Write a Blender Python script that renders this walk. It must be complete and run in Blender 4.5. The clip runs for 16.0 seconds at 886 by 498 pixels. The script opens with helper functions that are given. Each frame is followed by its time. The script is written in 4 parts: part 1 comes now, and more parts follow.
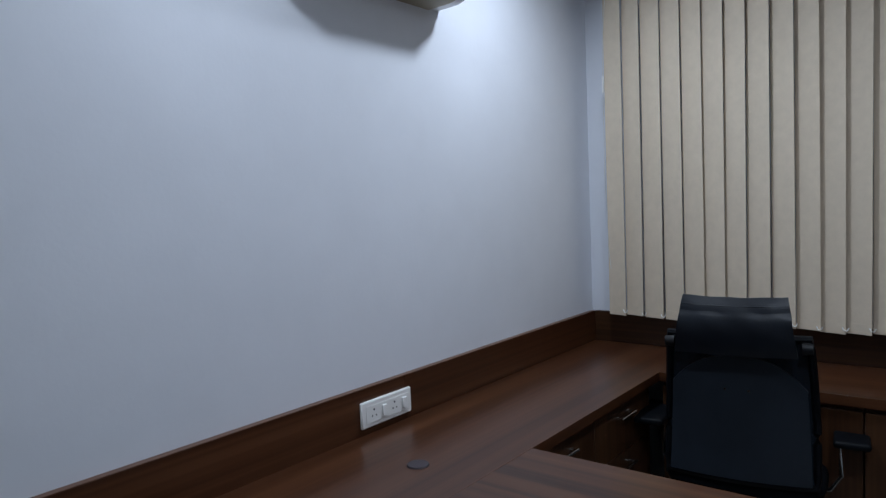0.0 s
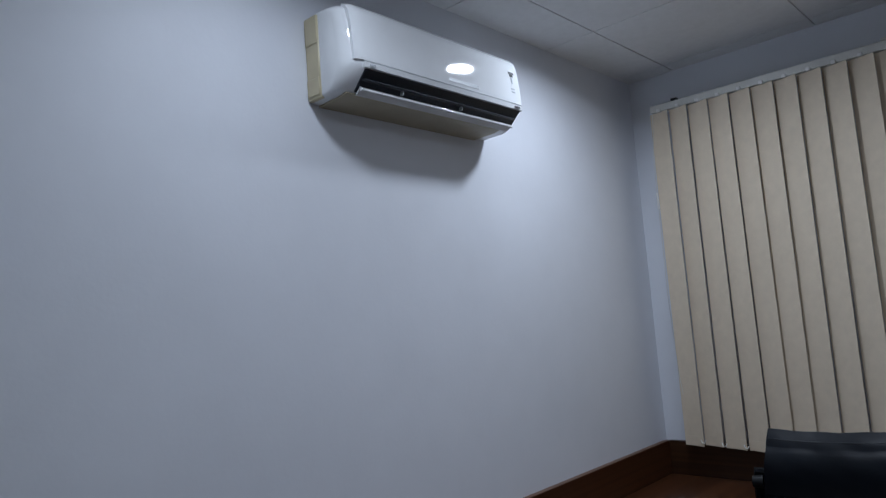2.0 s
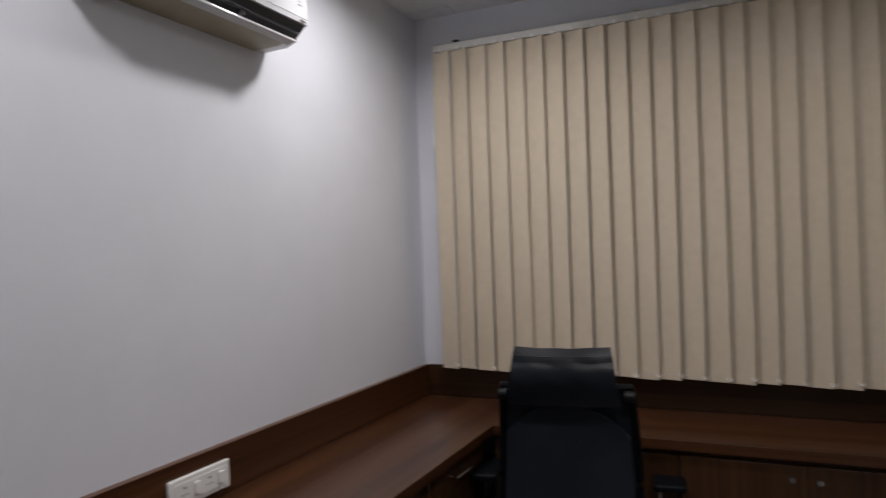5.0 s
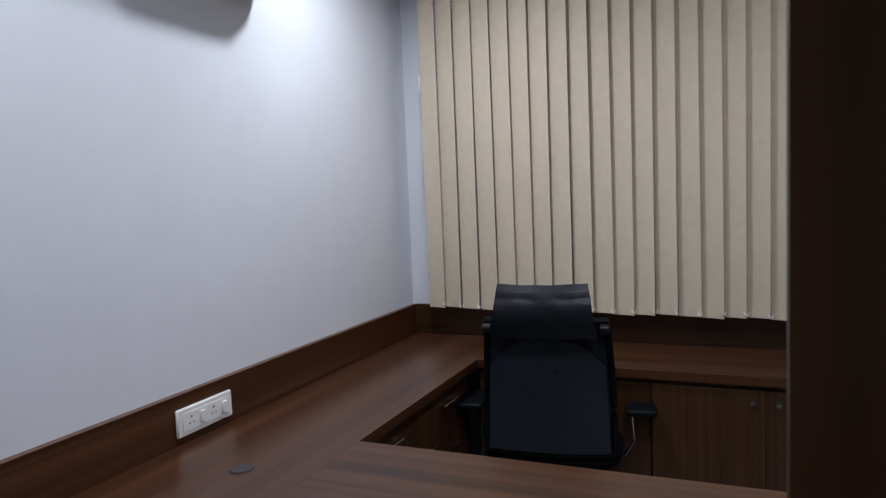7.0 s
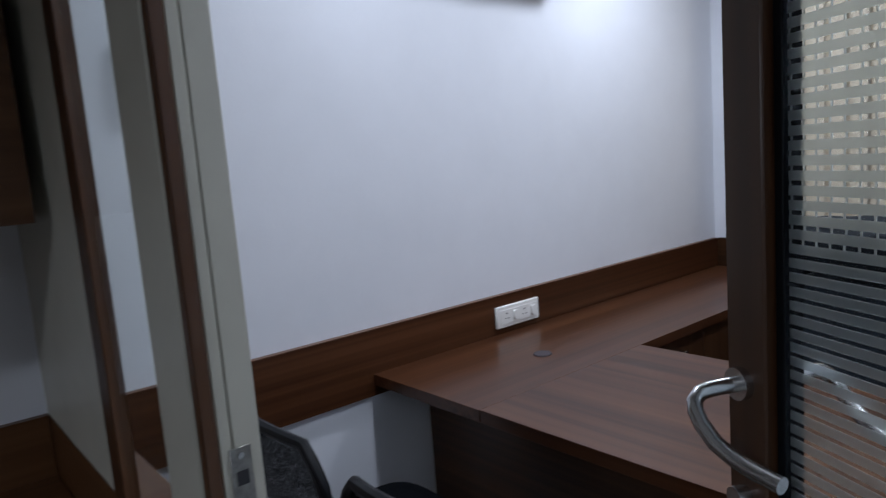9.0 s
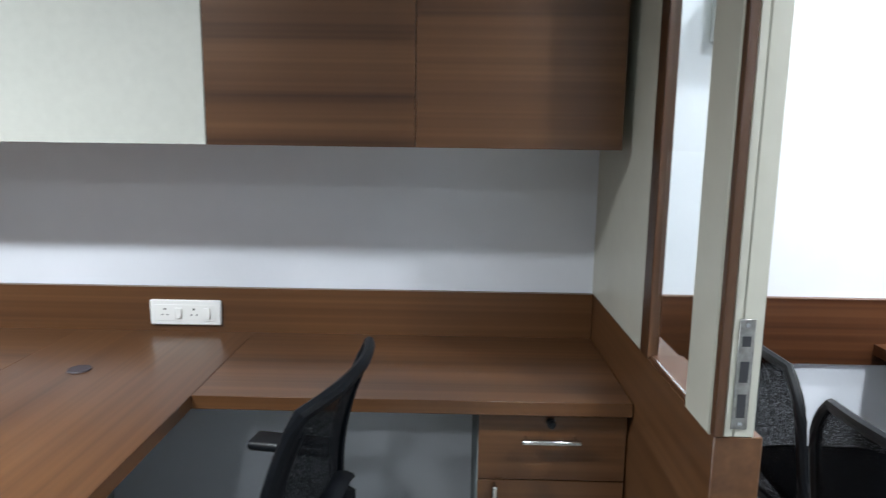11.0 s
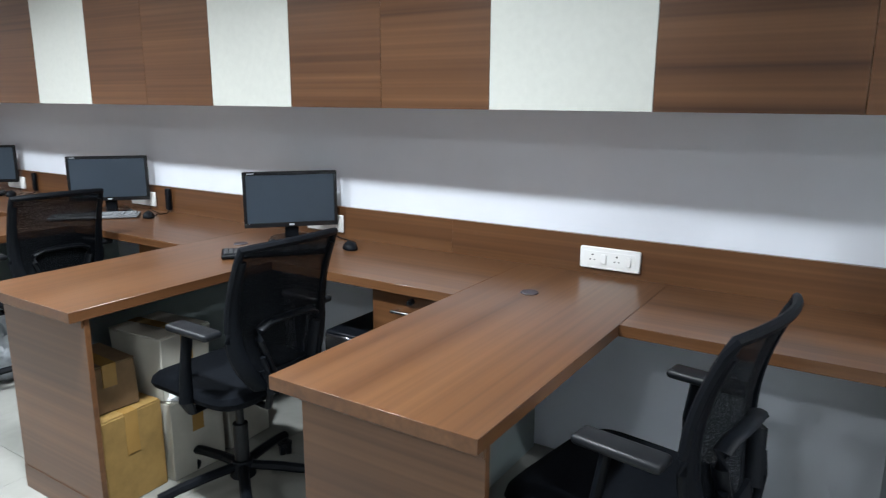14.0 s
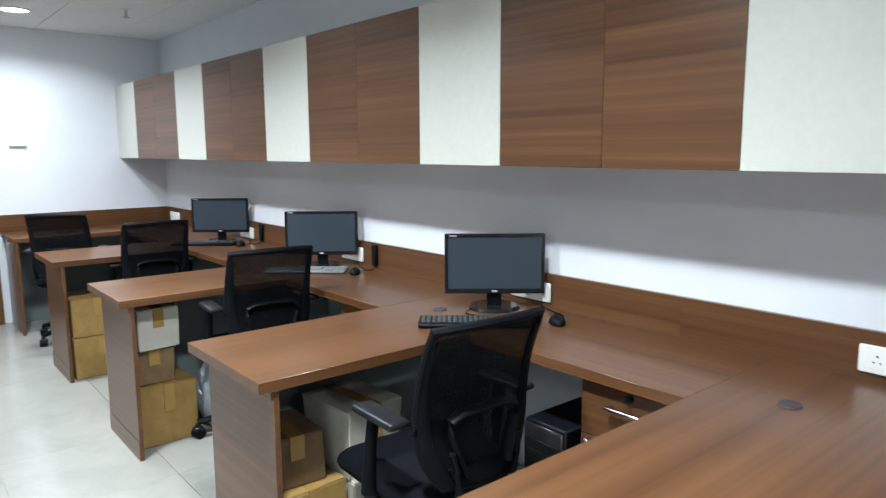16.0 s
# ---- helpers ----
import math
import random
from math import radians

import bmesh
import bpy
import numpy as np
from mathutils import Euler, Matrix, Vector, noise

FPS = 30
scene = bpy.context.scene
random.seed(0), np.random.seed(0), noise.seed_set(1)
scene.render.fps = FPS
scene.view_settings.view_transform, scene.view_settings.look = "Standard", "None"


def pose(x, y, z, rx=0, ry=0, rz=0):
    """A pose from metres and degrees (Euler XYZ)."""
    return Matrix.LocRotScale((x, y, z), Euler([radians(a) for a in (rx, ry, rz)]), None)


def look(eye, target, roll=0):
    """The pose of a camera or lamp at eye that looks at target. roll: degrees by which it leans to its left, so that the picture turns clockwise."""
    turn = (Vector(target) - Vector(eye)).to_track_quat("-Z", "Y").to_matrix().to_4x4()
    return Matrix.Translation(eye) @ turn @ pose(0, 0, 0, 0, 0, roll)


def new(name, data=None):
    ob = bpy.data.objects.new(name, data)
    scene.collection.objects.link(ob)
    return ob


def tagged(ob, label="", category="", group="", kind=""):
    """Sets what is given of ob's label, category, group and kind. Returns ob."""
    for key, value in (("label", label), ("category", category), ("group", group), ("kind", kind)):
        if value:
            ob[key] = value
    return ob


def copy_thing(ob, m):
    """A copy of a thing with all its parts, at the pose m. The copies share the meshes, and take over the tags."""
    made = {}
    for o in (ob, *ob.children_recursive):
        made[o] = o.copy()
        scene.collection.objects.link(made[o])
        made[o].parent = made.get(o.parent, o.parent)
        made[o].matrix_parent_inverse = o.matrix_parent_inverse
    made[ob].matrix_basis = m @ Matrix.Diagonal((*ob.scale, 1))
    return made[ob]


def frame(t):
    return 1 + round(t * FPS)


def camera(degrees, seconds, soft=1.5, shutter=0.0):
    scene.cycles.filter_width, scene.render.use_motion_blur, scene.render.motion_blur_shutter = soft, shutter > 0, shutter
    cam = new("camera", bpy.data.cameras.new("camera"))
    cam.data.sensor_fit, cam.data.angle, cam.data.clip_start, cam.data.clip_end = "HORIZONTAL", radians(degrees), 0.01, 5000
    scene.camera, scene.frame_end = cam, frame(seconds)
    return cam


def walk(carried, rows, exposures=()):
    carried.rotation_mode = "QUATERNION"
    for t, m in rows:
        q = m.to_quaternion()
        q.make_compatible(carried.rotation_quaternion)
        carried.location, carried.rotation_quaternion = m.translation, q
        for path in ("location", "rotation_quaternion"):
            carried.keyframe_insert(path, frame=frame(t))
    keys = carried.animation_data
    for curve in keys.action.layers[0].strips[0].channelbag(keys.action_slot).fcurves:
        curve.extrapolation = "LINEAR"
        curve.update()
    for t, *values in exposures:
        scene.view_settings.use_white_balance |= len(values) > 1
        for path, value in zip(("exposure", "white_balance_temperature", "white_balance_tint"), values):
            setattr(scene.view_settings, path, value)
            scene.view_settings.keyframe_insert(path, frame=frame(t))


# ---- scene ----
cam = camera(66.0, 16.0, 1.1, 0.35)
PATH = [
    (0, (0.018, -1.452, 1.431), (1.582, -0.213, 1.293), -2.4),
    (0.5, (0.063, -1.415, 1.451), (1.615, -0.156, 1.368), -2.7),
    (1, (0.081, -1.412, 1.462), (1.612, -0.126, 1.468), -3.4),
    (1.5, (0.099, -1.413, 1.479), (1.6, -0.097, 1.599), -4.2),
    (2, (0.108, -1.416, 1.489), (1.567, -0.064, 1.691), -4.4),
    (2.5, (0.095, -1.42, 1.496), (1.54, -0.069, 1.792), -4.6),
    (3, (0.072, -1.445, 1.489), (1.495, -0.09, 1.86), -4.7),
    (3.5, (0.075, -1.452, 1.492), (1.472, -0.064, 1.841), -4.3),
    (4, (0.079, -1.453, 1.481), (1.534, -0.106, 1.746), -4.1),
    (4.5, (0.081, -1.42, 1.447), (1.775, -0.357, 1.485), -3.5),
    (5, (0.103, -1.409, 1.427), (1.925, -0.584, 1.425), -2.0),
    (5.2, (0.116, -1.394, 1.442), (1.995, -0.711, 1.424), -1.5),
    (7.3, (-0.05, -1.474, 1.416), (1.765, -0.658, 1.221), -2.6),
    (7.5, (-0.091, -1.499, 1.417), (1.697, -0.625, 1.22), -2.2),
    (8, (-0.182, -1.581, 1.4), (1.462, -0.479, 1.111), -2.2),
    (8.2, (-0.197, -1.613, 1.405), (1.387, -0.425, 1.122), -2.8),
    (10.3, (-0.345, -1.945, 1.38), (0.053, -0.013, 1.05), -1.2),
    (10.5, (-0.367, -1.977, 1.382), (-0.131, -0.02, 1.04), 0.1),
    (11, (-0.43, -2.068, 1.375), (-0.463, -0.097, 1.037), 0.8),
    (11.5, (-0.473, -2.187, 1.392), (-0.701, -0.24, 0.998), 0.8),
    (12, (-0.467, -2.26, 1.389), (-1.014, -0.372, 1.018), -0.2),
    (12.5, (-0.474, -2.34, 1.369), (-1.247, -0.543, 0.952), 0.9),
    (13, (-0.453, -2.37, 1.373), (-1.343, -0.63, 0.95), 0.6),
    (13.5, (-0.458, -2.368, 1.374), (-1.409, -0.657, 0.965), 0.6),
    (14, (-0.477, -2.351, 1.368), (-1.533, -0.708, 0.94), 0.3),
    (14.5, (-0.516, -2.32, 1.381), (-1.668, -0.737, 0.969), -0.2),
    (15, (-0.586, -2.276, 1.382), (-1.817, -0.741, 1.022), -0.5),
    (15.5, (-0.642, -2.219, 1.384), (-2.013, -0.803, 1.046), -1.1),
    (16, (-0.699, -2.117, 1.395), (-2.215, -0.846, 1.107), -0.3),
]
EXPOSURES = [(0, -2.42, 5650, 10), (1.0, -2.72, 5650, 10), (2.5, -2.82, 5780, 13), (3.0, -2.82, 5900, 15), (4.0, -2.86, 6250, 17), (4.6, -2.65, 6700, 18), (5.2, -2.40, 7000, 18), (7.3, -2.1, 6000, 14), (8.2, -2.05, 5850, 14),
             (10.3, -1.05, 6000, 10), (10.6, -0.55, 6200, 8), (11.0, -0.15, 6250, 8), (12.0, 0.12, 6450, 10), (14.0, 0.03, 6150, 8), (16.0, 0.08, 6150, 6)]
walk(cam, [(t, look(eye, target, roll)) for t, eye, target, roll in PATH], EXPOSURES)

# ---- world and lamps ----
world = bpy.data.worlds.new("world")
scene.world = world
world.use_nodes = True
world.node_tree.nodes["Background"].inputs[0].default_value = (0.6, 0.65, 0.75, 1)
world.node_tree.nodes["Background"].inputs[1].default_value = 0.02
CEIL, CEIL_OFFICE = 2.497, 2.38          # undersides of the ceilings
# downlights: x, y, watts
CABIN_LIGHTS = [(2.066, -0.491, 40.0), (0.916, -0.491, 22.0), (2.066, -1.641, 12.0), (0.916, -1.641, 40.0)]
OFFICE_LIGHTS = [(-1.85, -1.62, 57.0, 143), (-3.55, -1.62, 54.0, 143), (-5.25, -1.62, 45.0, 143), (-6.42, -1.22, 22.0, 150),
                 (-0.8, -3.55, 20.0, 150), (-2.65, -3.55, 17.0, 157), (-4.5, -3.55, 9.0, 157), (-6.35, -3.55, 6.0, 158)]


# ---- materials ----
def material(name):
    m = bpy.data.materials.new(name)
    m.use_nodes = True
    return m, m.node_tree, m.node_tree.nodes["Principled BSDF"]


def node(tree, kind, **values):
    n = tree.nodes.new(kind)
    for key, value in values.items():
        n.inputs[key.replace("_", " ")].default_value = value
    return n


def ramp(tree, source, stops):
    r = tree.nodes.new("ShaderNodeValToRGB")
    while len(r.color_ramp.elements) < len(stops):
        r.color_ramp.elements.new(0.5)
    for e, (at, c) in zip(r.color_ramp.elements, stops):
        e.position, e.color = at, (*c, 1)
    tree.links.new(source, r.inputs[0])
    return r.outputs[0]


def coords(tree, scale=(1, 1, 1), shift=0.0):
    """Object coordinates, scaled, moved by the object's own random number."""
    tc = tree.nodes.new("ShaderNodeTexCoord")
    mp = tree.nodes.new("ShaderNodeMapping")
    mp.inputs["Scale"].default_value = scale
    tree.links.new(tc.outputs["Object"], mp.inputs["Vector"])
    if shift:
        info = tree.nodes.new("ShaderNodeObjectInfo")
        mul = tree.nodes.new("ShaderNodeMath")
        mul.operation = "MULTIPLY"
        mul.inputs[1].default_value = shift
        tree.links.new(info.outputs["Random"], mul.inputs[0])
        tree.links.new(mul.outputs[0], mp.inputs["Location"])
    return mp.outputs[0]


def bump(tree, bsdf, source, strength, distance=0.002):
    b = tree.nodes.new("ShaderNodeBump")
    b.inputs["Strength"].default_value, b.inputs["Distance"].default_value = strength, distance
    tree.links.new(source, b.inputs["Height"])
    tree.links.new(b.outputs[0], bsdf.inputs["Normal"])


def wood(name, axis, tone=1.0, rough=0.27, contrast=1.0, warm=1.02):
    """Walnut-toned laminate, its grain along the axis 0, 1 or 2."""
    m, t, p = material(name)

    def grain(across, along, shift, detail, rough_noise):
        scale = [across] * 3
        scale[axis] = along
        n = node(t, "ShaderNodeTexNoise", Scale=1.0, Detail=detail, Roughness=rough_noise)
        t.links.new(coords(t, scale, shift), n.inputs["Vector"])
        return n.outputs[0]

    def weigh(source, factor, add):
        n = node(t, "ShaderNodeMath")
        n.operation = "MULTIPLY_ADD"
        n.inputs[1].default_value = factor
        t.links.new(source, n.inputs[0])
        if add is None:
            n.inputs[2].default_value = 0.0
        else:
            t.links.new(add, n.inputs[2])
        return n.outputs[0]

    mixed = weigh(grain(50.0, 0.5, 9.0, 1.2, 0.45), 0.46, weigh(grain(14.0, 0.22, 5.0, 1.0, 0.4), 0.38, weigh(grain(105.0, 0.9, 7.0, 0.0, 0.5), 0.16, None)))
    c = [(0.30, (0.047, 0.0178, 0.0068)), (0.43, (0.092, 0.0375, 0.0140)), (0.55, (0.131, 0.057, 0.0225)), (0.72, (0.189, 0.089, 0.038))]
    c = [(0.5 + (a - 0.5) / contrast, col) for a, col in c]
    out = ramp(t, mixed, [(a, (tone * col[0], tone * col[1] / warm, tone * col[2] / warm)) for a, col in c])
    t.links.new(out, p.inputs["Base Color"])
    p.inputs["Roughness"].default_value = rough
    return m


def plain(name, color, rough=0.5, metal=0.0, vary=0.06, scale=9.0, relief=0.06, fine=160.0, spec=0.5):
    """A painted, plastic or metal surface with faint blotches and fine grain."""
    m, t, p = material(name)
    n = node(t, "ShaderNodeTexNoise", Scale=scale, Detail=4.0, Roughness=0.6)
    t.links.new(coords(t, (1, 1, 1), 3.0), n.inputs["Vector"])
    lo, hi = [max(0, v * (1 - vary)) for v in color], [min(1, v * (1 + vary)) for v in color]
    t.links.new(ramp(t, n.outputs[0], [(0.3, lo), (0.7, hi)]), p.inputs["Base Color"])
    p.inputs["Roughness"].default_value, p.inputs["Metallic"].default_value = rough, metal
    p.inputs["Specular IOR Level"].default_value = spec
    if relief:
        g = node(t, "ShaderNodeTexNoise", Scale=fine, Detail=2.0)
        t.links.new(coords(t), g.inputs["Vector"])
        bump(t, p, g.outputs[0], relief, 0.001)
    return m


def woven(name, color, opacity, pitch):
    """Open-weave mesh cloth, whose small holes let one see through."""
    m, t, p = material(name)
    p.inputs["Base Color"].default_value = (*color, 1)
    p.inputs["Roughness"].default_value = 0.75
    p.inputs["Specular IOR Level"].default_value = 0.12
    w = node(t, "ShaderNodeTexVoronoi", Scale=pitch)
    t.links.new(coords(t), w.inputs["Vector"])
    a = ramp(t, w.outputs["Distance"], [(0.28, (max(0, opacity - 0.45),) * 3), (0.5, (min(1, opacity + 0.2),) * 3)])
    t.links.new(a, p.inputs["Alpha"])
    return m


def glowing(name, color, strength):
    m, t, p = material(name)
    p.inputs["Base Color"].default_value = (*color, 1)
    p.inputs["Emission Color"].default_value = (*color, 1)
    p.inputs["Emission Strength"].default_value = strength
    return m


WOOD_X, WOOD_Y, WOOD_Z = wood("laminate_long", 0, 0.86, 0.30, 0.68, 0.98), wood("laminate_cross", 1, 0.86, 0.30, 0.68, 0.98), wood("laminate_upright", 2, 0.86, 0.32, 0.9, 0.98)
WOOD_DOOR = wood("laminate_door", 0, 0.84, 0.36, 0.8, 0.98)
EDGE = plain("laminate_edge", (0.095, 0.041, 0.020), 0.4, vary=0.2, scale=30)
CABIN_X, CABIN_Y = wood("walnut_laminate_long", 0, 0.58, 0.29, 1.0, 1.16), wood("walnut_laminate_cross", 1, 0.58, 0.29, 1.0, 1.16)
DARK_WOOD = wood("dark_laminate", 2, 0.52, 0.36)
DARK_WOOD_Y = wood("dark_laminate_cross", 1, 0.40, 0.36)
WALL = plain("wall_paint", (0.75, 0.775, 0.83), 0.62, vary=0.035, scale=2.4, relief=0.28, fine=75)
CREAM = plain("cream_laminate", (0.55, 0.555, 0.505), 0.38, vary=0.03, scale=40, relief=0.05, fine=300)
CREAM_POST = plain("cream_post_paint", (0.50, 0.49, 0.42), 0.4, vary=0.04)
GREY_PANEL = plain("grey_laminate", (0.185, 0.22, 0.22), 0.45, vary=0.04)
CEILING = plain("ceiling_board", (0.80, 0.81, 0.82), 0.85, vary=0.03, scale=30, relief=0.25, fine=220)
GRID = plain("ceiling_joint", (0.30, 0.30, 0.31), 0.7)
BLACK = plain("black_plastic", (0.0035, 0.0045, 0.0065), 0.5, vary=0.25, relief=0.12, fine=400, spec=0.12)
SATIN = plain("dark_grey_plastic", (0.0055, 0.0065, 0.0085), 0.42, vary=0.2, spec=0.3)
FABRIC = plain("black_seat_cloth", (0.003, 0.004, 0.006), 0.9, vary=0.3, scale=60, relief=0.5, fine=700, spec=0.1)
MESH = woven("black_mesh_cloth", (0.0022, 0.0032, 0.0050), 0.68, 420)
MESH_BLUE = woven("blue_black_mesh_cloth", (0.013, 0.020, 0.029), 0.95, 420)
LEATHER = plain("black_leatherette", (0.007, 0.0095, 0.0145), 0.38, vary=0.2, scale=12, relief=0.3, fine=60, spec=0.3)
SHELL = plain("blue_black_back_shell", (0.013, 0.018, 0.026), 0.5, vary=0.2, scale=6, relief=0.2, fine=500, spec=0.35)
# top face of the cabin upstand, paler: light from above painted in
LIT_EDGE = plain("brown_lit_edge", (0.125, 0.058, 0.032), 0.4, vary=0.15, scale=30)
CHROME = plain("brushed_steel", (0.62, 0.62, 0.62), 0.24, 1.0, vary=0.05)
WORN_STEEL = plain("worn_steel", (0.34, 0.33, 0.31), 0.42, 1.0, vary=0.3, scale=60)
WHITE_PLASTIC = plain("white_plastic", (0.86, 0.86, 0.84), 0.28, vary=0.02, relief=0.0)
AC_WHITE = plain("glossy_white_plastic", (0.78, 0.80, 0.82), 0.06, vary=0.02, relief=0.0)
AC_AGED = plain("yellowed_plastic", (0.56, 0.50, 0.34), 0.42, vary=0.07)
# AC_AGED darkened: shade under the air conditioner put into the colour
AC_UNDER = plain("shaded_yellowed_plastic", (0.36, 0.32, 0.23), 0.5, vary=0.1)
LOUVRE = plain("dark_louvre", (0.016, 0.022, 0.032), 0.35)
GREY_METAL = plain("grey_enamel", (0.38, 0.40, 0.41), 0.36, vary=0.05)
BLIND = plain("cream_blind_cloth", (0.68, 0.585, 0.45), 0.8, vary=0.04, scale=30, relief=0.35, fine=500)
RAIL = plain("ivory_rail_paint", (0.70, 0.70, 0.66), 0.4)
CARD = plain("brown_cardboard", (0.28, 0.17, 0.048), 0.8, vary=0.18, scale=14, relief=0.2, fine=90)
CARD_DARK = plain("worn_cardboard", (0.17, 0.105, 0.05), 0.85, vary=0.22, scale=11, relief=0.2, fine=90)
CARD_WHITE = plain("white_cardboard", (0.46, 0.44, 0.375), 0.7, vary=0.10, scale=10, relief=0.15, fine=90)
TAPE = plain("packing_tape", (0.34, 0.20, 0.06), 0.25, vary=0.1)
WRAP = plain("grey_plastic_wrap", (0.30, 0.32, 0.34), 0.32, vary=0.3, scale=18, relief=0.5, fine=40)
PAPER = plain("crumpled_plastic_bag", (0.75, 0.76, 0.78), 0.35, vary=0.1)
SCREEN = plain("matt_screen", (0.036, 0.050, 0.068), 0.36, vary=0.05, relief=0.0)
INK = plain("dark_ink", (0.03, 0.03, 0.035), 0.5)
PALE_INK = plain("pale_grey_print", (0.42, 0.45, 0.48), 0.4)
KEYCAP = plain("keyboard_keys", (0.03, 0.031, 0.034), 0.5)
LAMP = glowing("lamp_diffuser", (0.95, 0.98, 1.0), 40.0)
FITTING = plain("lamp_ring", (0.80, 0.80, 0.80), 0.4)
GROMMET = plain("cable_grommet", (0.045, 0.035, 0.042), 0.6)
GREY_KEYS = plain("worn_grey_keys", (0.20, 0.21, 0.22), 0.5, vary=0.15)


def glass_material():
    m, t, p = material("clear_glass")
    p.inputs["Base Color"].default_value = (0.90, 0.94, 0.94, 1)
    p.inputs["Roughness"].default_value = 0.03
    p.inputs["Transmission Weight"].default_value = 1.0
    p.inputs["IOR"].default_value = 1.1
    return m


GLASS = glass_material()


def frost_material():
    """Frosted self-adhesive film: scatters what lies behind it."""
    m, t, p = material("frosted_film")
    n = node(t, "ShaderNodeTexNoise", Scale=25.0, Detail=3.0)
    t.links.new(coords(t), n.inputs["Vector"])
    t.links.new(ramp(t, n.outputs[0], [(0.3, (0.74, 0.81, 0.82)), (0.7, (0.82, 0.88, 0.89))]), p.inputs["Base Color"])
    p.inputs["Roughness"].default_value = 0.42
    p.inputs["Transmission Weight"].default_value = 0.88
    p.inputs["IOR"].default_value = 1.1
    return m


FROST = frost_material()


def floor_material():
    """Cream polished vitrified tile: cloudy, glossy."""
    m, t, p = material("polished_floor_tile")
    n = node(t, "ShaderNodeTexNoise", Scale=3.5, Detail=6.0, Roughness=0.65, Distortion=0.6)
    t.links.new(coords(t, (1, 1, 1), 20.0), n.inputs["Vector"])
    t.links.new(ramp(t, n.outputs[0], [(0.3, (0.235, 0.232, 0.211)), (0.7, (0.285, 0.282, 0.259))]), p.inputs["Base Color"])
    g = node(t, "ShaderNodeTexNoise", Scale=30.0, Detail=3.0)
    t.links.new(coords(t), g.inputs["Vector"])
    t.links.new(ramp(t, g.outputs[0], [(0.3, (0.10,) * 3), (0.7, (0.20,) * 3)]), p.inputs["Roughness"])
    return m


FLOOR = floor_material()
GROUT = plain("floor_grout", (0.24, 0.236, 0.215), 0.7)


# ---- mesh helpers ----
def slab(bm, x0, x1, y0, y1, z0, z1, bevel=0.0, turn=None, segments=1):
    """A box between the given planes, its edges bevelled."""
    m = Matrix.LocRotScale(((x0 + x1) / 2, (y0 + y1) / 2, (z0 + z1) / 2), None, (x1 - x0, y1 - y0, z1 - z0))
    verts = bmesh.ops.create_cube(bm, size=1, matrix=m)["verts"]
    if bevel:
        edges = {e for v in verts for e in v.link_edges}
        got = bmesh.ops.bevel(bm, geom=list(edges), offset=bevel, segments=segments, affect="EDGES", profile=0.5)
        verts = list({v for f in got["faces"] for v in f.verts} | {v for v in verts if v.is_valid})
    if turn is not None:
        bmesh.ops.transform(bm, matrix=turn, verts=verts)
    return verts


def rod(bm, a, b, r, r2=None, sides=14):
    """A round bar from a to b."""
    a, b = Vector(a), Vector(b)
    m = Matrix.Translation((a + b) / 2) @ (b - a).to_track_quat("Z", "Y").to_matrix().to_4x4()
    bmesh.ops.create_cone(bm, cap_ends=True, segments=sides, radius1=r, radius2=r if r2 is None else r2, depth=(b - a).length, matrix=m)


def sweep(bm, points, rx, ry=None, sides=10, closed=False):
    """A bar of elliptical section through the points."""
    ry = ry or rx
    pts = [Vector(p) for p in points]
    rings, n = [], len(pts)
    for i, p in enumerate(pts):
        a = pts[i - 1] if (i or closed) else p
        b = pts[(i + 1) % n] if (i < n - 1 or closed) else p
        d = (b - a).normalized()
        side = d.cross(Vector((0, 0, 1)))
        if side.length < 0.05:
            side = d.cross(Vector((0, 1, 0)))
        side.normalize()
        up = side.cross(d).normalized()
        rings.append([bm.verts.new(p + side * rx * math.cos(q) + up * ry * math.sin(q))
                      for q in (2 * math.pi * k / sides for k in range(sides))])
    pairs = list(zip(rings, rings[1:])) + ([(rings[-1], rings[0])] if closed else [])
    for r, s in pairs:
        for k in range(sides):
            bm.faces.new((r[k], r[(k + 1) % sides], s[(k + 1) % sides], s[k]))
    if not closed:
        bm.faces.new(list(reversed(rings[0])))
        bm.faces.new(rings[-1])


def sheet(bm, f, nu, nv, thick):
    """A thin curved shell: f(u, v) in 0..1, thickened along its normals."""
    def at(u, v):
        return Vector(f(u, v))
    front, back = [], []
    for i in range(nu + 1):
        fr, ba = [], []
        for j in range(nv + 1):
            u, v, e = i / nu, j / nv, 0.01
            p = at(u, v)
            nrm = (at(min(1, u + e), v) - at(max(0, u - e), v)).cross(at(u, min(1, v + e)) - at(u, max(0, v - e))).normalized()
            fr.append(bm.verts.new(p + nrm * thick / 2))
            ba.append(bm.verts.new(p - nrm * thick / 2))
        front.append(fr)
        back.append(ba)
    for i in range(nu):
        for j in range(nv):
            bm.faces.new((front[i][j], front[i + 1][j], front[i + 1][j + 1], front[i][j + 1]))
            bm.faces.new((back[i][j + 1], back[i + 1][j + 1], back[i + 1][j], back[i][j]))
    rim = [(i, 0) for i in range(nu)] + [(nu, j) for j in range(nv)] + [(i, nv) for i in range(nu, 0, -1)] + [(0, j) for j in range(nv, 0, -1)]
    for (a, b), (c, d) in zip(rim, rim[1:] + rim[:1]):
        bm.faces.new((front[c][d], front[a][b], back[a][b], back[c][d]))


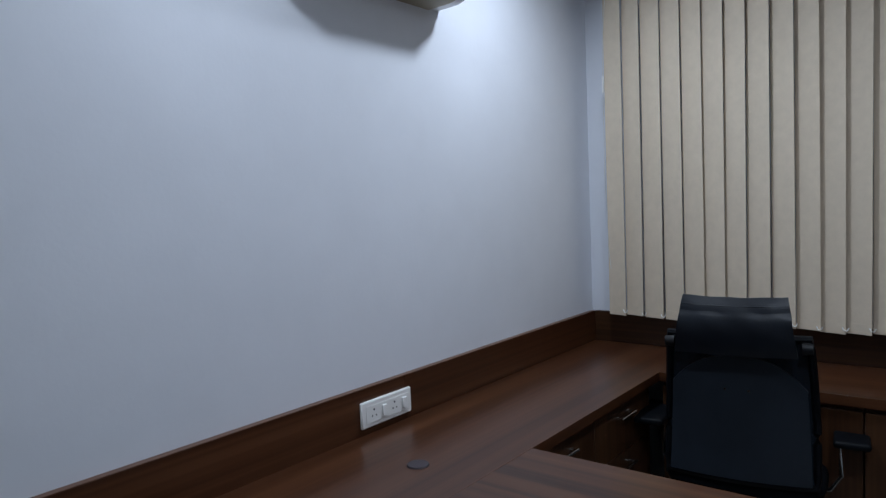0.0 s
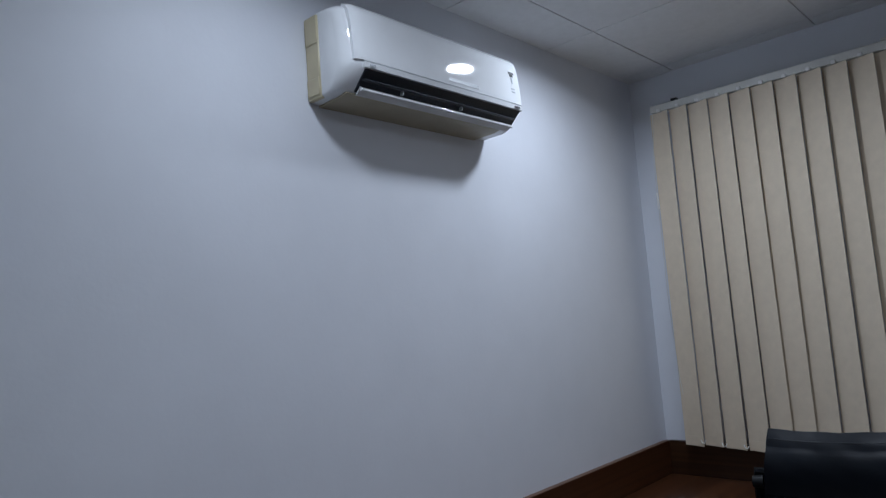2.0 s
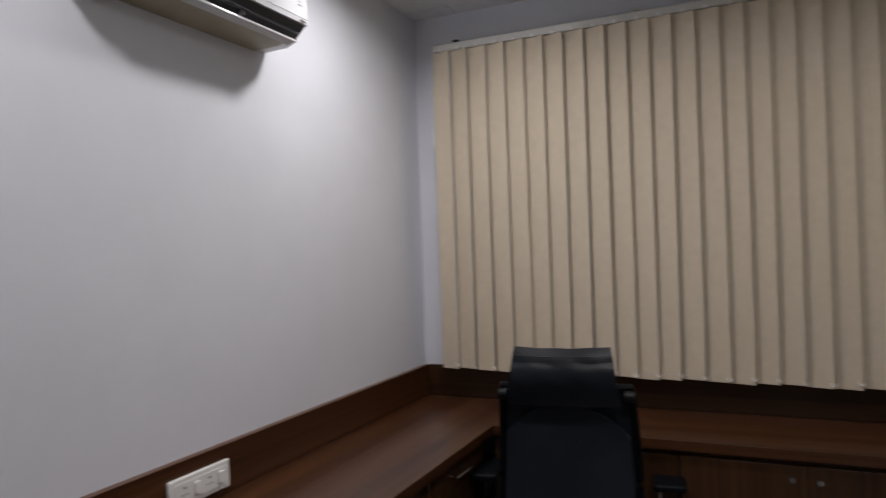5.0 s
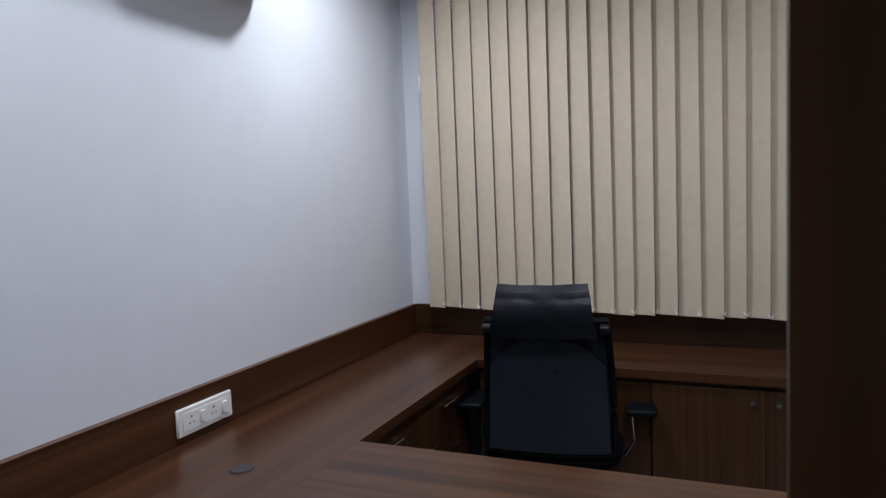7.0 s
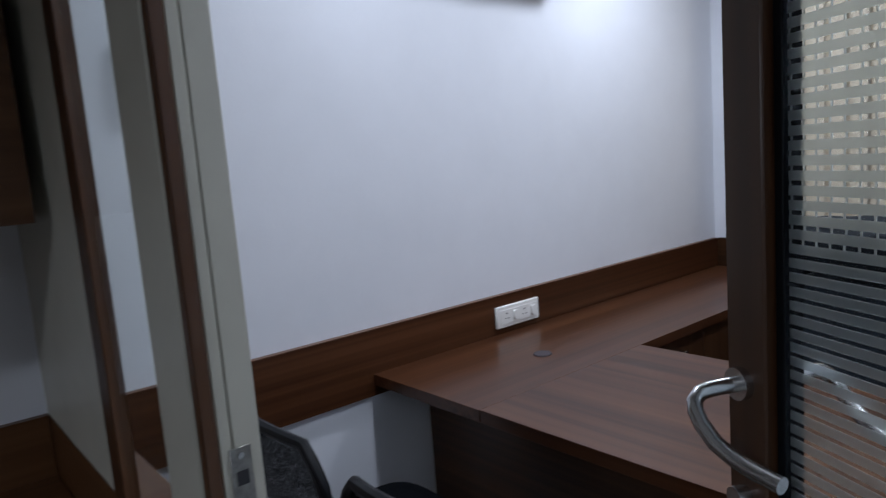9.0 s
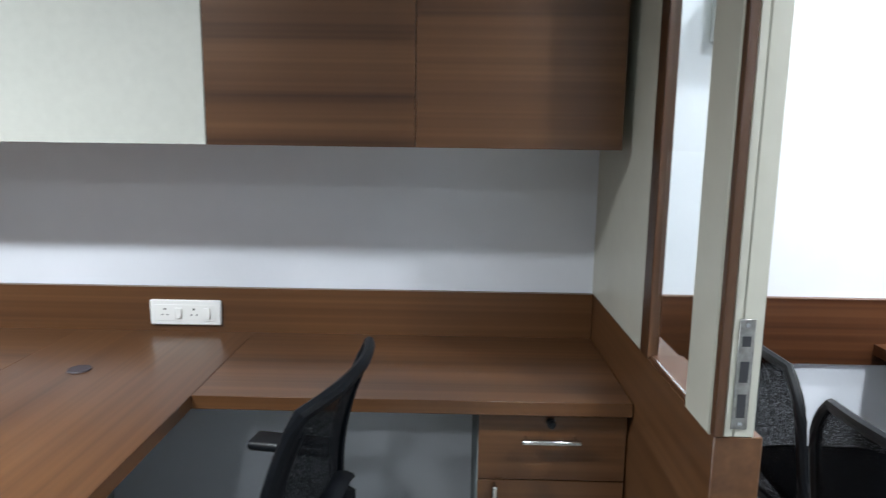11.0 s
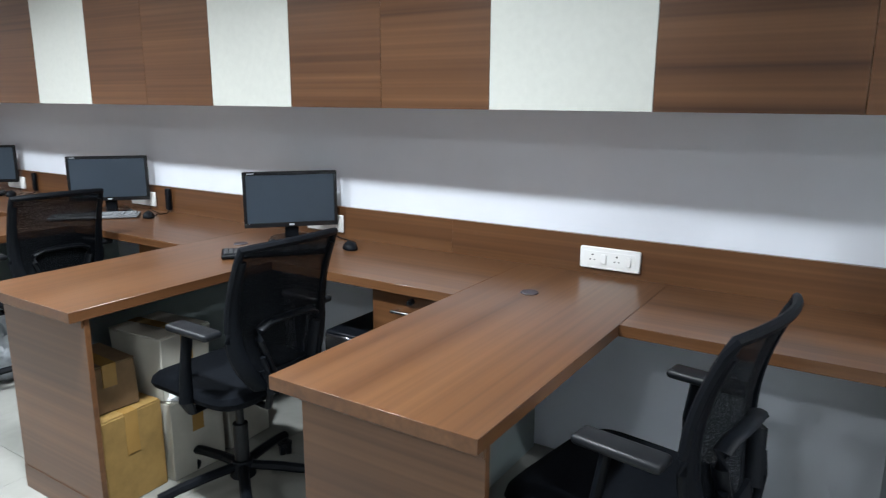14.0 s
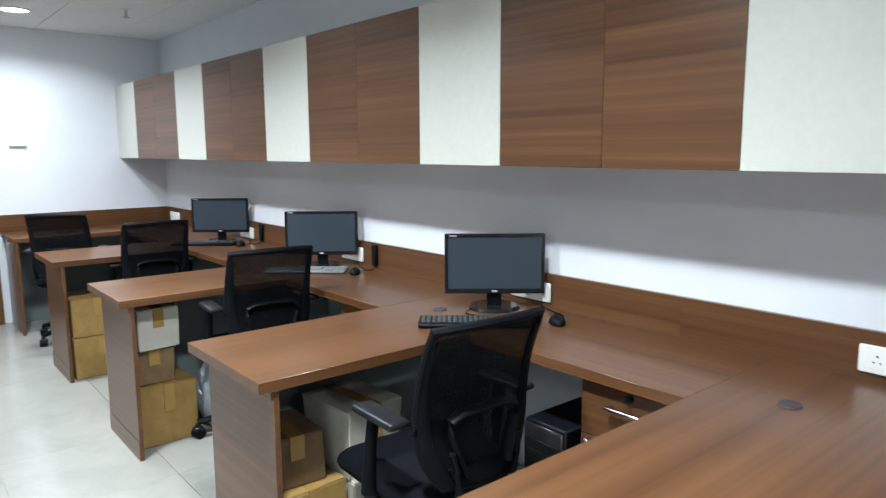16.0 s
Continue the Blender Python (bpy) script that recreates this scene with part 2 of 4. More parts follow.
def mesh_of(name, bm, mat, smooth=True):
    me = bpy.data.meshes.new(name)
    bmesh.ops.recalc_face_normals(bm, faces=bm.faces)
    bm.to_mesh(me)
    bm.free()
    me.materials.append(mat)
    if smooth:
        me.polygons.foreach_set("use_smooth", [True] * len(me.polygons))
        me.set_sharp_from_angle(angle=radians(38))
    return me


def part(name, bm, mat, parent, label=""):
    ob = new(name, mesh_of(name, bm, mat))
    ob.parent = parent
    return tagged(ob, label)


def thing(name, m, label, category, group="", kind=""):
    """An empty at the thing's base."""
    ob = new(name)
    ob.empty_display_size = 0.1
    ob.matrix_basis = m
    return tagged(ob, label, category, group, kind)


def solid(name, bm, mat, label, category, kind="", m=None):
    ob = new(name, mesh_of(name, bm, mat))
    if m is not None:
        ob.matrix_basis = m
    return tagged(ob, label, category, "", kind)


def box_part(name, dims, mat, parent, bevel=0.002, label=""):
    bm = bmesh.new()
    slab(bm, *dims, bevel)
    return part(name, bm, mat, parent, label)


def box_solid(name, dims, mat, label, category, kind="structure", bevel=0.0):
    bm = bmesh.new()
    slab(bm, *dims, bevel)
    return solid(name, bm, mat, label, category, kind)


# ---- the large structure ----
X_END, X_WIN = -7.2, 2.98      # end wall of the open office, window wall of the cabin
Y_BACK = -7.2                  # unseen side of the open office
Y_CAB = -2.35                  # cabin's side wall
box_solid("wall_north", (X_END - 0.15, X_WIN + 0.15, 0, 0.15, 0, 2.75), WALL, "long white painted wall through office and cabin", "wall")
box_solid("wall_west", (X_END - 0.15, X_END, Y_BACK, 0, 0, 2.75), WALL, "white painted end wall of the open office", "wall")
box_solid("wall_east", (X_WIN, X_WIN + 0.15, Y_CAB, 0, 0, 2.75), WALL, "white painted cabin wall behind the blinds", "wall")
box_solid("wall_south", (X_END - 0.15, 0.1, Y_BACK - 0.15, Y_BACK, 0, 2.75), WALL, "plain white wall across the open office", "wall")
box_solid("wall_cabin_side", (0.1, X_WIN + 0.15, Y_CAB - 0.15, Y_CAB, 0, 2.75), WALL, "plain white side wall of the cabin", "wall")
box_solid("wall_cabin_front", (0.0, 0.1, Y_BACK, -2.09, 0, 2.75), WALL, "plain white wall beside the cabin door", "wall")


def ceiling(name, xa, xb, ya, height, px, py, label):
    """Suspended boards with recessed joints, in one mesh."""
    bm = bmesh.new()
    g = 0.575
    for i in range(math.floor((xa - px) / g), math.ceil((xb - px) / g)):
        for j in range(math.floor((ya - py) / g), math.ceil((0 - py) / g)):
            x0, x1 = max(px + i * g + 0.0025, xa), min(px + (i + 1) * g - 0.0025, xb)
            y0, y1 = max(py + j * g + 0.0025, ya), min(py + (j + 1) * g - 0.0025, 0)
            if x1 - x0 > 0.01 and y1 - y0 > 0.01:
                slab(bm, x0, x1, y0, y1, height, height + 0.02)
    ob = solid(name, bm, CEILING, label, "ceiling", "structure")
    bm = bmesh.new()
    slab(bm, xa, xb, ya, 0, height + 0.012, 2.75)
    part("ceiling_grid", bm, GRID, ob, "grey joints between the boards")


ceiling("ceiling", 0.09, X_WIN, Y_CAB, CEIL, 2.309, -0.215, "suspended cabin ceiling of square off-white mineral boards")
ceiling("ceiling_office", X_END, -0.005, Y_BACK, CEIL_OFFICE, -6.7, -0.40, "suspended office ceiling of square off-white mineral boards")


def downlight(x, y, watts, height, beam, spread=0.063):
    ob = thing("downlight", pose(x, y, height), "round white recessed ceiling downlight, switched on", "light", "ceiling downlights")
    bm = bmesh.new()
    ring = [(math.cos(a) * (spread + 0.008), math.sin(a) * (spread + 0.008), -0.003) for a in (2 * math.pi * k / 32 for k in range(32))]
    sweep(bm, ring, 0.010, 0.004, 8, True)
    part("rim", bm, FITTING, ob)
    bm = bmesh.new()
    rod(bm, (0, 0, -0.0035), (0, 0, 0.004), spread, sides=32)
    part("diffuser", bm, LAMP, ob, "glowing white diffuser")
    data = bpy.data.lights.new("downlight_lamp", "AREA")
    data.shape, data.size, data.energy, data.color = "DISK", spread * 2, watts, (0.93, 0.97, 1.0)
    data.spread = radians(beam)
    lamp = new("downlight_lamp", data)
    lamp.location = (x, y, height - 0.006)


for x, y, watts in CABIN_LIGHTS:
    downlight(x, y, watts, CEIL, 162)
for x, y, watts, beam in OFFICE_LIGHTS:
    downlight(x, y, watts, CEIL_OFFICE, beam, 0.085)

# ---- partition between office and cabin ----
SILL = 0.89                    # top of the back panels and the low part of the partition


def partition():
    box_solid("partition_base", (0.0, 0.08, -1.012, 0, 0, SILL), WOOD_Y, "brown laminate lower part of the cabin partition", "partition", "structure", 0.002)
    box_solid("partition_panel", (0.0, 0.020, -0.566, 0, SILL, 2.75), CREAM_POST, "cream laminate upper panel of the cabin partition", "partition")
    ob = thing("partition_window", pose(0, 0, 0), "narrow dark-framed glass strip in the cream cabin partition", "window", "", "structure")
    box_part("frame_stile", (-0.004, 0.024, -0.625, -0.5665, SILL, 2.75), DARK_WOOD, ob, 0.002)
    box_part("frame_sill", (0.002, 0.078, -0.878, -0.6255, SILL + 0.0005, SILL + 0.010), EDGE, ob, 0.002)
    pane = box_part("pane", (0.004, 0.010, -0.878, -0.6255, SILL + 0.011, 2.48), GLASS, ob, 0, "clear glass pane")
    pane.visible_shadow = False
    box_solid("partition_post", (-0.005, 0.030, -0.998, -0.88, SILL - 0.004, 2.75), CREAM_POST, "cream painted upright post beside the cabin door", "partition", bevel=0.003)
    jamb = thing("door_frame", pose(0, 0, 0), "dark brown door frame with a steel strike plate", "door frame", "", "structure")
    box_part("jamb", (-0.003, 0.014, -1.016, -0.9985, SILL, 2.497), DARK_WOOD, jamb)
    box_part("jamb", (0.0305, 0.064, -1.013, -0.96, SILL, 2.497), CREAM_POST, jamb)
    box_part("jamb", (0.0145, 0.030, -1.013, -0.9985, SILL, 2.497), CREAM_POST, jamb)
    plate = box_part("strike_plate", (0.024, 0.050, -1.0155, -1.0135, 0.905, 1.09), WORN_STEEL, jamb, 0.0008, "worn steel strike plate")
    for z0, z1 in ((0.925, 0.965), (0.985, 1.02), (1.045, 1.062)):
        box_part("latch_hole", (0.030, 0.044, -1.0160, -1.0156, z0, z1), INK, plate, 0)
    for z in (0.915, 1.080):
        bm = bmesh.new()
        rod(bm, (0.037, -1.0175, z), (0.037, -1.0157, z), 0.004, sides=10)
        part("screw", bm, CHROME, plate)
    box_part("jamb", (0.0, 0.08, -2.088, -2.052, 0, 2.497), DARK_WOOD, jamb)
    box_part("jamb", (0.0, 0.08, -2.05, -1.018, 2.14, 2.75), DARK_WOOD, jamb)
    box_solid("partition_fascia", (0.031, 0.084, -0.9585, 0, 2.3, 2.75), CREAM_POST, "cream fascia above the cabin partition", "partition")


partition()


def glass_door():
    """A framed glass leaf with frosted strips, standing open into the cabin. Its own x runs from hinge to lock."""
    edge, hinge = Vector((0.302, -1.470)), Vector((0.045, -2.03))
    d = edge - hinge
    w = d.length
    ob = thing("door_1", pose(hinge.x, hinge.y, 0, 0, 0, math.degrees(math.atan2(d.y, d.x))), "dark wooden framed glass door with frosted strips, standing open", "door", "", "structure")
    t = 0.019
    box_part("stile", (w - 0.044, w, -t, t, 0.006, 2.12), DARK_WOOD, ob, 0.002)
    box_part("stile", (0.0, 0.06, -t, t, 0.006, 2.12), DARK_WOOD, ob, 0.002)
    box_part("rail", (0.0615, w - 0.0455, -t, t, 0.006, 0.12), DARK_WOOD, ob, 0.002)
    box_part("rail", (0.0615, w - 0.0455, -t, t, 2.03, 2.12), DARK_WOOD, ob, 0.002)
    box_part("gasket", (w - 0.0545, w - 0.0455, -0.010, 0.010, 0.122, 2.028), BLACK, ob, 0.001, "black glazing gasket")
    pane = box_part("pane", (0.0615, w - 0.0478, -0.004, 0.004, 0.122, 2.028), GLASS, ob, 0, "clear glass pane")
    pane.visible_shadow = False
    # film: grey strips with clear slots between them; small bridges cut the upper slots into dashes
    bm = bmesh.new()
    x0, x1 = 0.063, w - 0.0480
    pitch, slot, run = 0.0108, 0.0036, 0.0120
    for n in range(176):
        z = 0.125 + n * pitch
        slab(bm, x0, x1, 0.0045, 0.0052, z + slot, z + pitch)
        if z > 1.31:
            x = x1 - 0.007 - (0.0015 if n % 2 else 0)
            while x - 0.0015 > max(x0, x1 - 0.33):
                slab(bm, x - 0.0015, x, 0.0045, 0.0052, z, z + slot)
                x -= run
    for z in (1.012, 0.984):
        slab(bm, x1 - 0.075, x1 - 0.004, 0.0053, 0.0058, z, z + 0.026)
    part("frosted_film", bm, FROST, ob, "grey frosted strips")
    for s in (1, -1):
        bm = bmesh.new()
        rod(bm, (w - 0.018, s * t, 1.196), (w - 0.018, s * (t + 0.007), 1.196), 0.0135, sides=24)
        part("rose", bm, CHROME, ob, "steel rose")
        bm = bmesh.new()
        pts = [(w - 0.018, s * t, 1.196), (w - 0.018, s * (t + 0.030), 1.196), (w - 0.0185, s * (t + 0.040), 1.1945), (w - 0.021, s * (t + 0.047), 1.190), (w - 0.026, s * (t + 0.050), 1.184),
               (w - 0.034, s * (t + 0.0505), 1.176), (w - 0.048, s * (t + 0.049), 1.166), (w - 0.064, s * (t + 0.046), 1.160), (w - 0.080, s * (t + 0.043), 1.157), (w - 0.104, s * (t + 0.038), 1.155)]
        sweep(bm, pts, 0.0064, sides=16)
        part("handle", bm, CHROME, ob, "polished steel lever handle")
        bm = bmesh.new()
        rod(bm, (w - 0.020, s * t, 1.10), (w - 0.020, s * (t + 0.012), 1.10), 0.009, sides=16)
        part("lock_cylinder", bm, CHROME, ob, "steel lock cylinder")


glass_door()

# ---- overhead cabinets of the open office ----
CAB_Y, CAB_Z0, CAB_Z1 = -0.392, 1.337, 1.955


def overhead_cabinet(x0, x1, cream, split):
    label = "cream laminate wall cabinet above the desks, closed" if cream else "brown wood-grain wall cabinet above the desks, closed"
    ob = thing("wall_cabinet", pose(x0, 0, CAB_Z0), label, "cabinet", "wall cabinets")
    w, h = x1 - x0, CAB_Z1 - CAB_Z0
    box_part("carcass", (0.0005, w - 0.0005, CAB_Y + 0.021, -0.001, 0.002, h), CREAM, ob, 0.001)
    cuts = [0, w] if split is None else [0, split - x0, w]
    for a, b in zip(cuts, cuts[1:]):
        box_part("door", (a + 0.0007, b - 0.0007, CAB_Y, CAB_Y + 0.019, 0, h), CREAM if cream else WOOD_DOOR, ob, 0.0006)


for x0, x1, cream, split in ((-1.041, -0.027, False, -0.529), (-1.564, -1.041, True, None), (-2.441, -1.564, False, -2.0), (-2.899, -2.441, True, None),
                             (-3.802, -2.899, False, -3.355), (-4.290, -3.802, True, None), (-5.185, -4.290, False, -4.74), (-5.70, -5.185, True, None),
                             (-6.66, -5.70, False, -6.18), (-7.199, -6.66, True, None)):
    overhead_cabinet(x0, x1, cream, split)

# ---- open-office desks ----
TOP, SLAB, DEPTH = 0.75, 0.034, 0.54
BAY = 1.385
RIGHTS = [-1.05 - BAY * k for k in range(4)]      # right side of each cross desk
CROSS_W, CROSS_Y = 0.552, -1.337


def wall_desk():
    ob = thing("wall_desk", pose(0, 0, 0), "long brown laminate desk along the wall, with upstand", "desk")
    rights = [-0.003] + [r - CROSS_W - 0.0006 for r in RIGHTS]
    lefts = [r + 0.0006 for r in RIGHTS] + [X_END + 0.005]
    for a, b in zip(lefts, rights):
        box_part("worktop", (a, b, -DEPTH, -0.022, TOP - SLAB, TOP), WOOD_X, ob, 0.001)
    cuts = [X_END + 0.004, -5.9, -4.55, -3.2, -1.93, -0.0015]
    for a, b in zip(cuts, cuts[1:]):
        box_part("upstand", (a, b - 0.0006, -0.021, -0.001, TOP - 0.06, SILL), WOOD_X, ob, 0.0004)
    box_part("upstand", (X_END + 0.001, X_END + 0.021, -1.36, -0.0225, TOP + 0.0005, SILL), WOOD_Y, ob, 0.001)
    return ob


wall_desk()


def cross_desk(right):
    ob = thing("cross_desk", pose(right - CROSS_W, CROSS_Y, 0), "brown laminate cross desk with end panel", "desk", "cross desks")
    w = CROSS_W
    box_part("worktop", (0, w, 0, -CROSS_Y - 0.022, TOP - SLAB, TOP), WOOD_Y, ob, 0.001)
    box_part("apron", (0.055, w - 0.009, 0.040, 0.0465, TOP - 0.062, TOP - SLAB - 0.0005), WOOD_X, ob, 0.001)
    box_part("end_panel", (0.055, w - 0.008, 0.047, 0.065, 0, TOP - SLAB - 0.0005), WOOD_X, ob, 0.001)
    box_part("panel_foot", (0.055, w - 0.008, 0.0445, 0.0465, 0, 0.09), WOOD_X, ob, 0.0005)
    box_part("modesty_panel", (0.055, 0.071, 0.066, -CROSS_Y - 0.024, 0, TOP - SLAB - 0.0005), GREY_PANEL, ob, 0.001, "grey laminate modesty panel")
    bm = bmesh.new()
    rod(bm, (0.20, -CROSS_Y - 0.385, TOP + 0.0005), (0.20, -CROSS_Y - 0.385, TOP + 0.0045), 0.030, 0.028, 24)
    part("cable_grommet", bm, GROMMET, ob, "dark plastic cable grommet")


for r in RIGHTS:
    cross_desk(r)


def end_desk():
    ob = thing("end_desk", pose(X_END, CROSS_Y, 0), "brown laminate desk against the end wall", "desk")
    box_part("worktop", (0.0225, 0.56, 0, -CROSS_Y - DEPTH - 0.001, TOP - SLAB, TOP), WOOD_Y, ob, 0.0015)
    box_part("end_panel", (0.023, 0.55, 0.02, 0.04, 0, TOP - SLAB - 0.0005), WOOD_X, ob, 0.001)
    box_part("modesty_panel", (0.03, 0.046, 0.041, -CROSS_Y - 0.024, 0, TOP - SLAB - 0.0005), GREY_PANEL, ob, 0.001)


end_desk()


def pedestal(right, w=0.36):
    ob = thing("drawer_pedestal", pose(right - w, 0, 0), "brown laminate pedestal under the desk, drawer and door closed", "cabinet", "pedestals")
    h, f = TOP - SLAB - 0.001, -0.505
    box_part("carcass", (0, w, f + 0.019, -0.023, 0.0, h), GREY_PANEL, ob, 0.001)
    drawer = box_part("drawer_front", (0.001, w - 0.001, f, f + 0.018, 0.535, h - 0.008), WOOD_X, ob, 0.001)
    door = box_part("door", (0.001, w - 0.001, f, f + 0.018, 0.02, 0.532), WOOD_X, ob, 0.001)
    bm = bmesh.new()
    rod(bm, (0.115, f, 0.646), (0.115, f - 0.024, 0.646), 0.004)
    rod(bm, (0.235, f, 0.646), (0.235, f - 0.024, 0.646), 0.004)
    slab(bm, 0.103, 0.247, f - 0.036, f - 0.022, 0.640, 0.652, 0.003)
    part("handle", bm, CHROME, drawer, "brushed steel bar handle")
    bm = bmesh.new()
    rod(bm, (0.175, f, 0.686), (0.175, f - 0.014, 0.686), 0.011, sides=18)
    slab(bm, 0.171, 0.179, f - 0.030, f - 0.013, 0.680, 0.692, 0.001)
    part("lock", bm, SATIN, drawer, "small drawer lock with key")
    bm = bmesh.new()
    rod(bm, (0.042, f, 0.523), (0.042, f - 0.022, 0.523), 0.004)
    rod(bm, (0.042, f, 0.470), (0.042, f - 0.022, 0.470), 0.004)
    slab(bm, 0.035, 0.049, f - 0.034, f - 0.022, 0.456, 0.531, 0.003)
    part("handle", bm, CHROME, door, "brushed steel bar handle")


for r in [-0.004] + [q - CROSS_W - 0.002 for q in RIGHTS]:
    pedestal(r)


# ---- switch plates ----
def switch_plate(x, z, w=0.222, h=0.080, sockets=2):
    """A wide moulded plate on the upstand, facing -y."""
    ob = thing("switch_plate", pose(x, -0.0215, z), "white plastic socket and switch plate on the wooden upstand", "socket", "switch plates")
    box_part("plate", (-w / 2, w / 2, -0.012, 0, -h / 2, h / 2), WHITE_PLASTIC, ob, 0.004)
    box_part("insert", (-w / 2 + 0.016, w / 2 - 0.016, -0.0145, -0.0125, -h / 2 + 0.014, h / 2 - 0.014), WHITE_PLASTIC, ob, 0.001)
    for k, (cx, is_socket) in enumerate(((-0.062, True), (-0.020, False), (0.028, True), (0.070, False))):
        cx *= w / 0.222
        if is_socket:
            bm = bmesh.new()
            for dx, dz, r in ((0, 0.012, 0.0034), (-0.008, -0.006, 0.0026), (0.008, -0.006, 0.0026)):
                rod(bm, (cx + dx, -0.0150, dz), (cx + dx, -0.0146, dz), r, sides=10)
            part("socket_holes", bm, INK, ob, "dark socket holes")
        else:
            bm = bmesh.new()
            slab(bm, cx - 0.010, cx + 0.010, -0.021, -0.0147, -0.017, 0.017, 0.002, Matrix.Translation((0, 0, 0)))
            part("rocker", bm, WHITE_PLASTIC, ob)


for x, z in ((-1.26, 0.812), (-2.62, 0.812), (-4.00, 0.812), (-5.42, 0.806), (1.505, 0.811), (-6.95, 0.812)):
    switch_plate(x, z)


# ---- task chairs ----
def caster(bm_wheel, bm_fork, x, y, a):
    for s in (-1, 1):
        c = Vector((x, y, 0.027)) + Vector((-math.sin(a), math.cos(a), 0)) * 0.012 * s
        n = Vector((-math.sin(a), math.cos(a), 0)) * 0.009
        rod(bm_wheel, c - n, c + n, 0.027, sides=16)
    rod(bm_fork, (x, y, 0.03), (x, y, 0.075), 0.012, sides=10)
    slab(bm_fork, x - 0.024, x + 0.024, y - 0.020, y + 0.020, 0.036, 0.058, 0.006)


def star_base(ob, reach, mat):
    bm = bmesh.new()
    rod(bm, (0, 0, 0.075), (0, 0, 0.135), 0.045, 0.036, 20)
    part("hub", bm, mat, ob)
    for k in range(5):
        a = 2 * math.pi * k / 5 + 0.31
        bm = bmesh.new()
        pts = [(math.cos(a) * r, math.sin(a) * r, z) for r, z in ((0.03, 0.112), (0.12, 0.106), (0.22, 0.094), (reach, 0.082))]
        sweep(bm, pts, 0.019, 0.016, 8)
        leg = part("leg", bm, mat, ob)
        w, f = bmesh.new(), bmesh.new()
        caster(w, f, math.cos(a) * reach, math.sin(a) * reach, a + 0.7)
        part("fork", f, SATIN, leg)
        part("caster", w, BLACK, leg)
    bm = bmesh.new()
    rod(bm, (0, 0, 0.125), (0, 0, 0.27), 0.026, sides=18)
    rod(bm, (0, 0, 0.265), (0, 0, 0.40), 0.014, sides=16)
    part("gas_column", bm, SATIN, ob)


def cushion(bm, w, d, z0, z1, front):
    """A seat cushion: rounded outline, domed top, waterfall front at +y."""
    rings = []
    n = 40
    for lift, inset in ((0.0, 0.030), (0.22, 0.008), (0.5, 0.0), (0.78, 0.006), (0.94, 0.022), (1.0, 0.06)):
        ring = []
        for k in range(n):
            a = 2 * math.pi * k / n
            c, s = math.cos(a), math.sin(a)
            e = 0.38
            x = math.copysign(abs(c) ** e, c) * (w / 2 - inset)
            y = math.copysign(abs(s) ** e, s) * (d / 2 - inset)
            drop = front * max(0, (y / (d / 2)) - 0.45) ** 2
            ring.append(bm.verts.new((x, y, z0 + (z1 - z0) * lift - drop)))
        rings.append(ring)
    for r, s in zip(rings, rings[1:]):
        for k in range(n):
            bm.faces.new((r[k], r[(k + 1) % n], s[(k + 1) % n], s[k]))
    bm.faces.new(list(reversed(rings[0])))
    bm.faces.new(rings[-1])


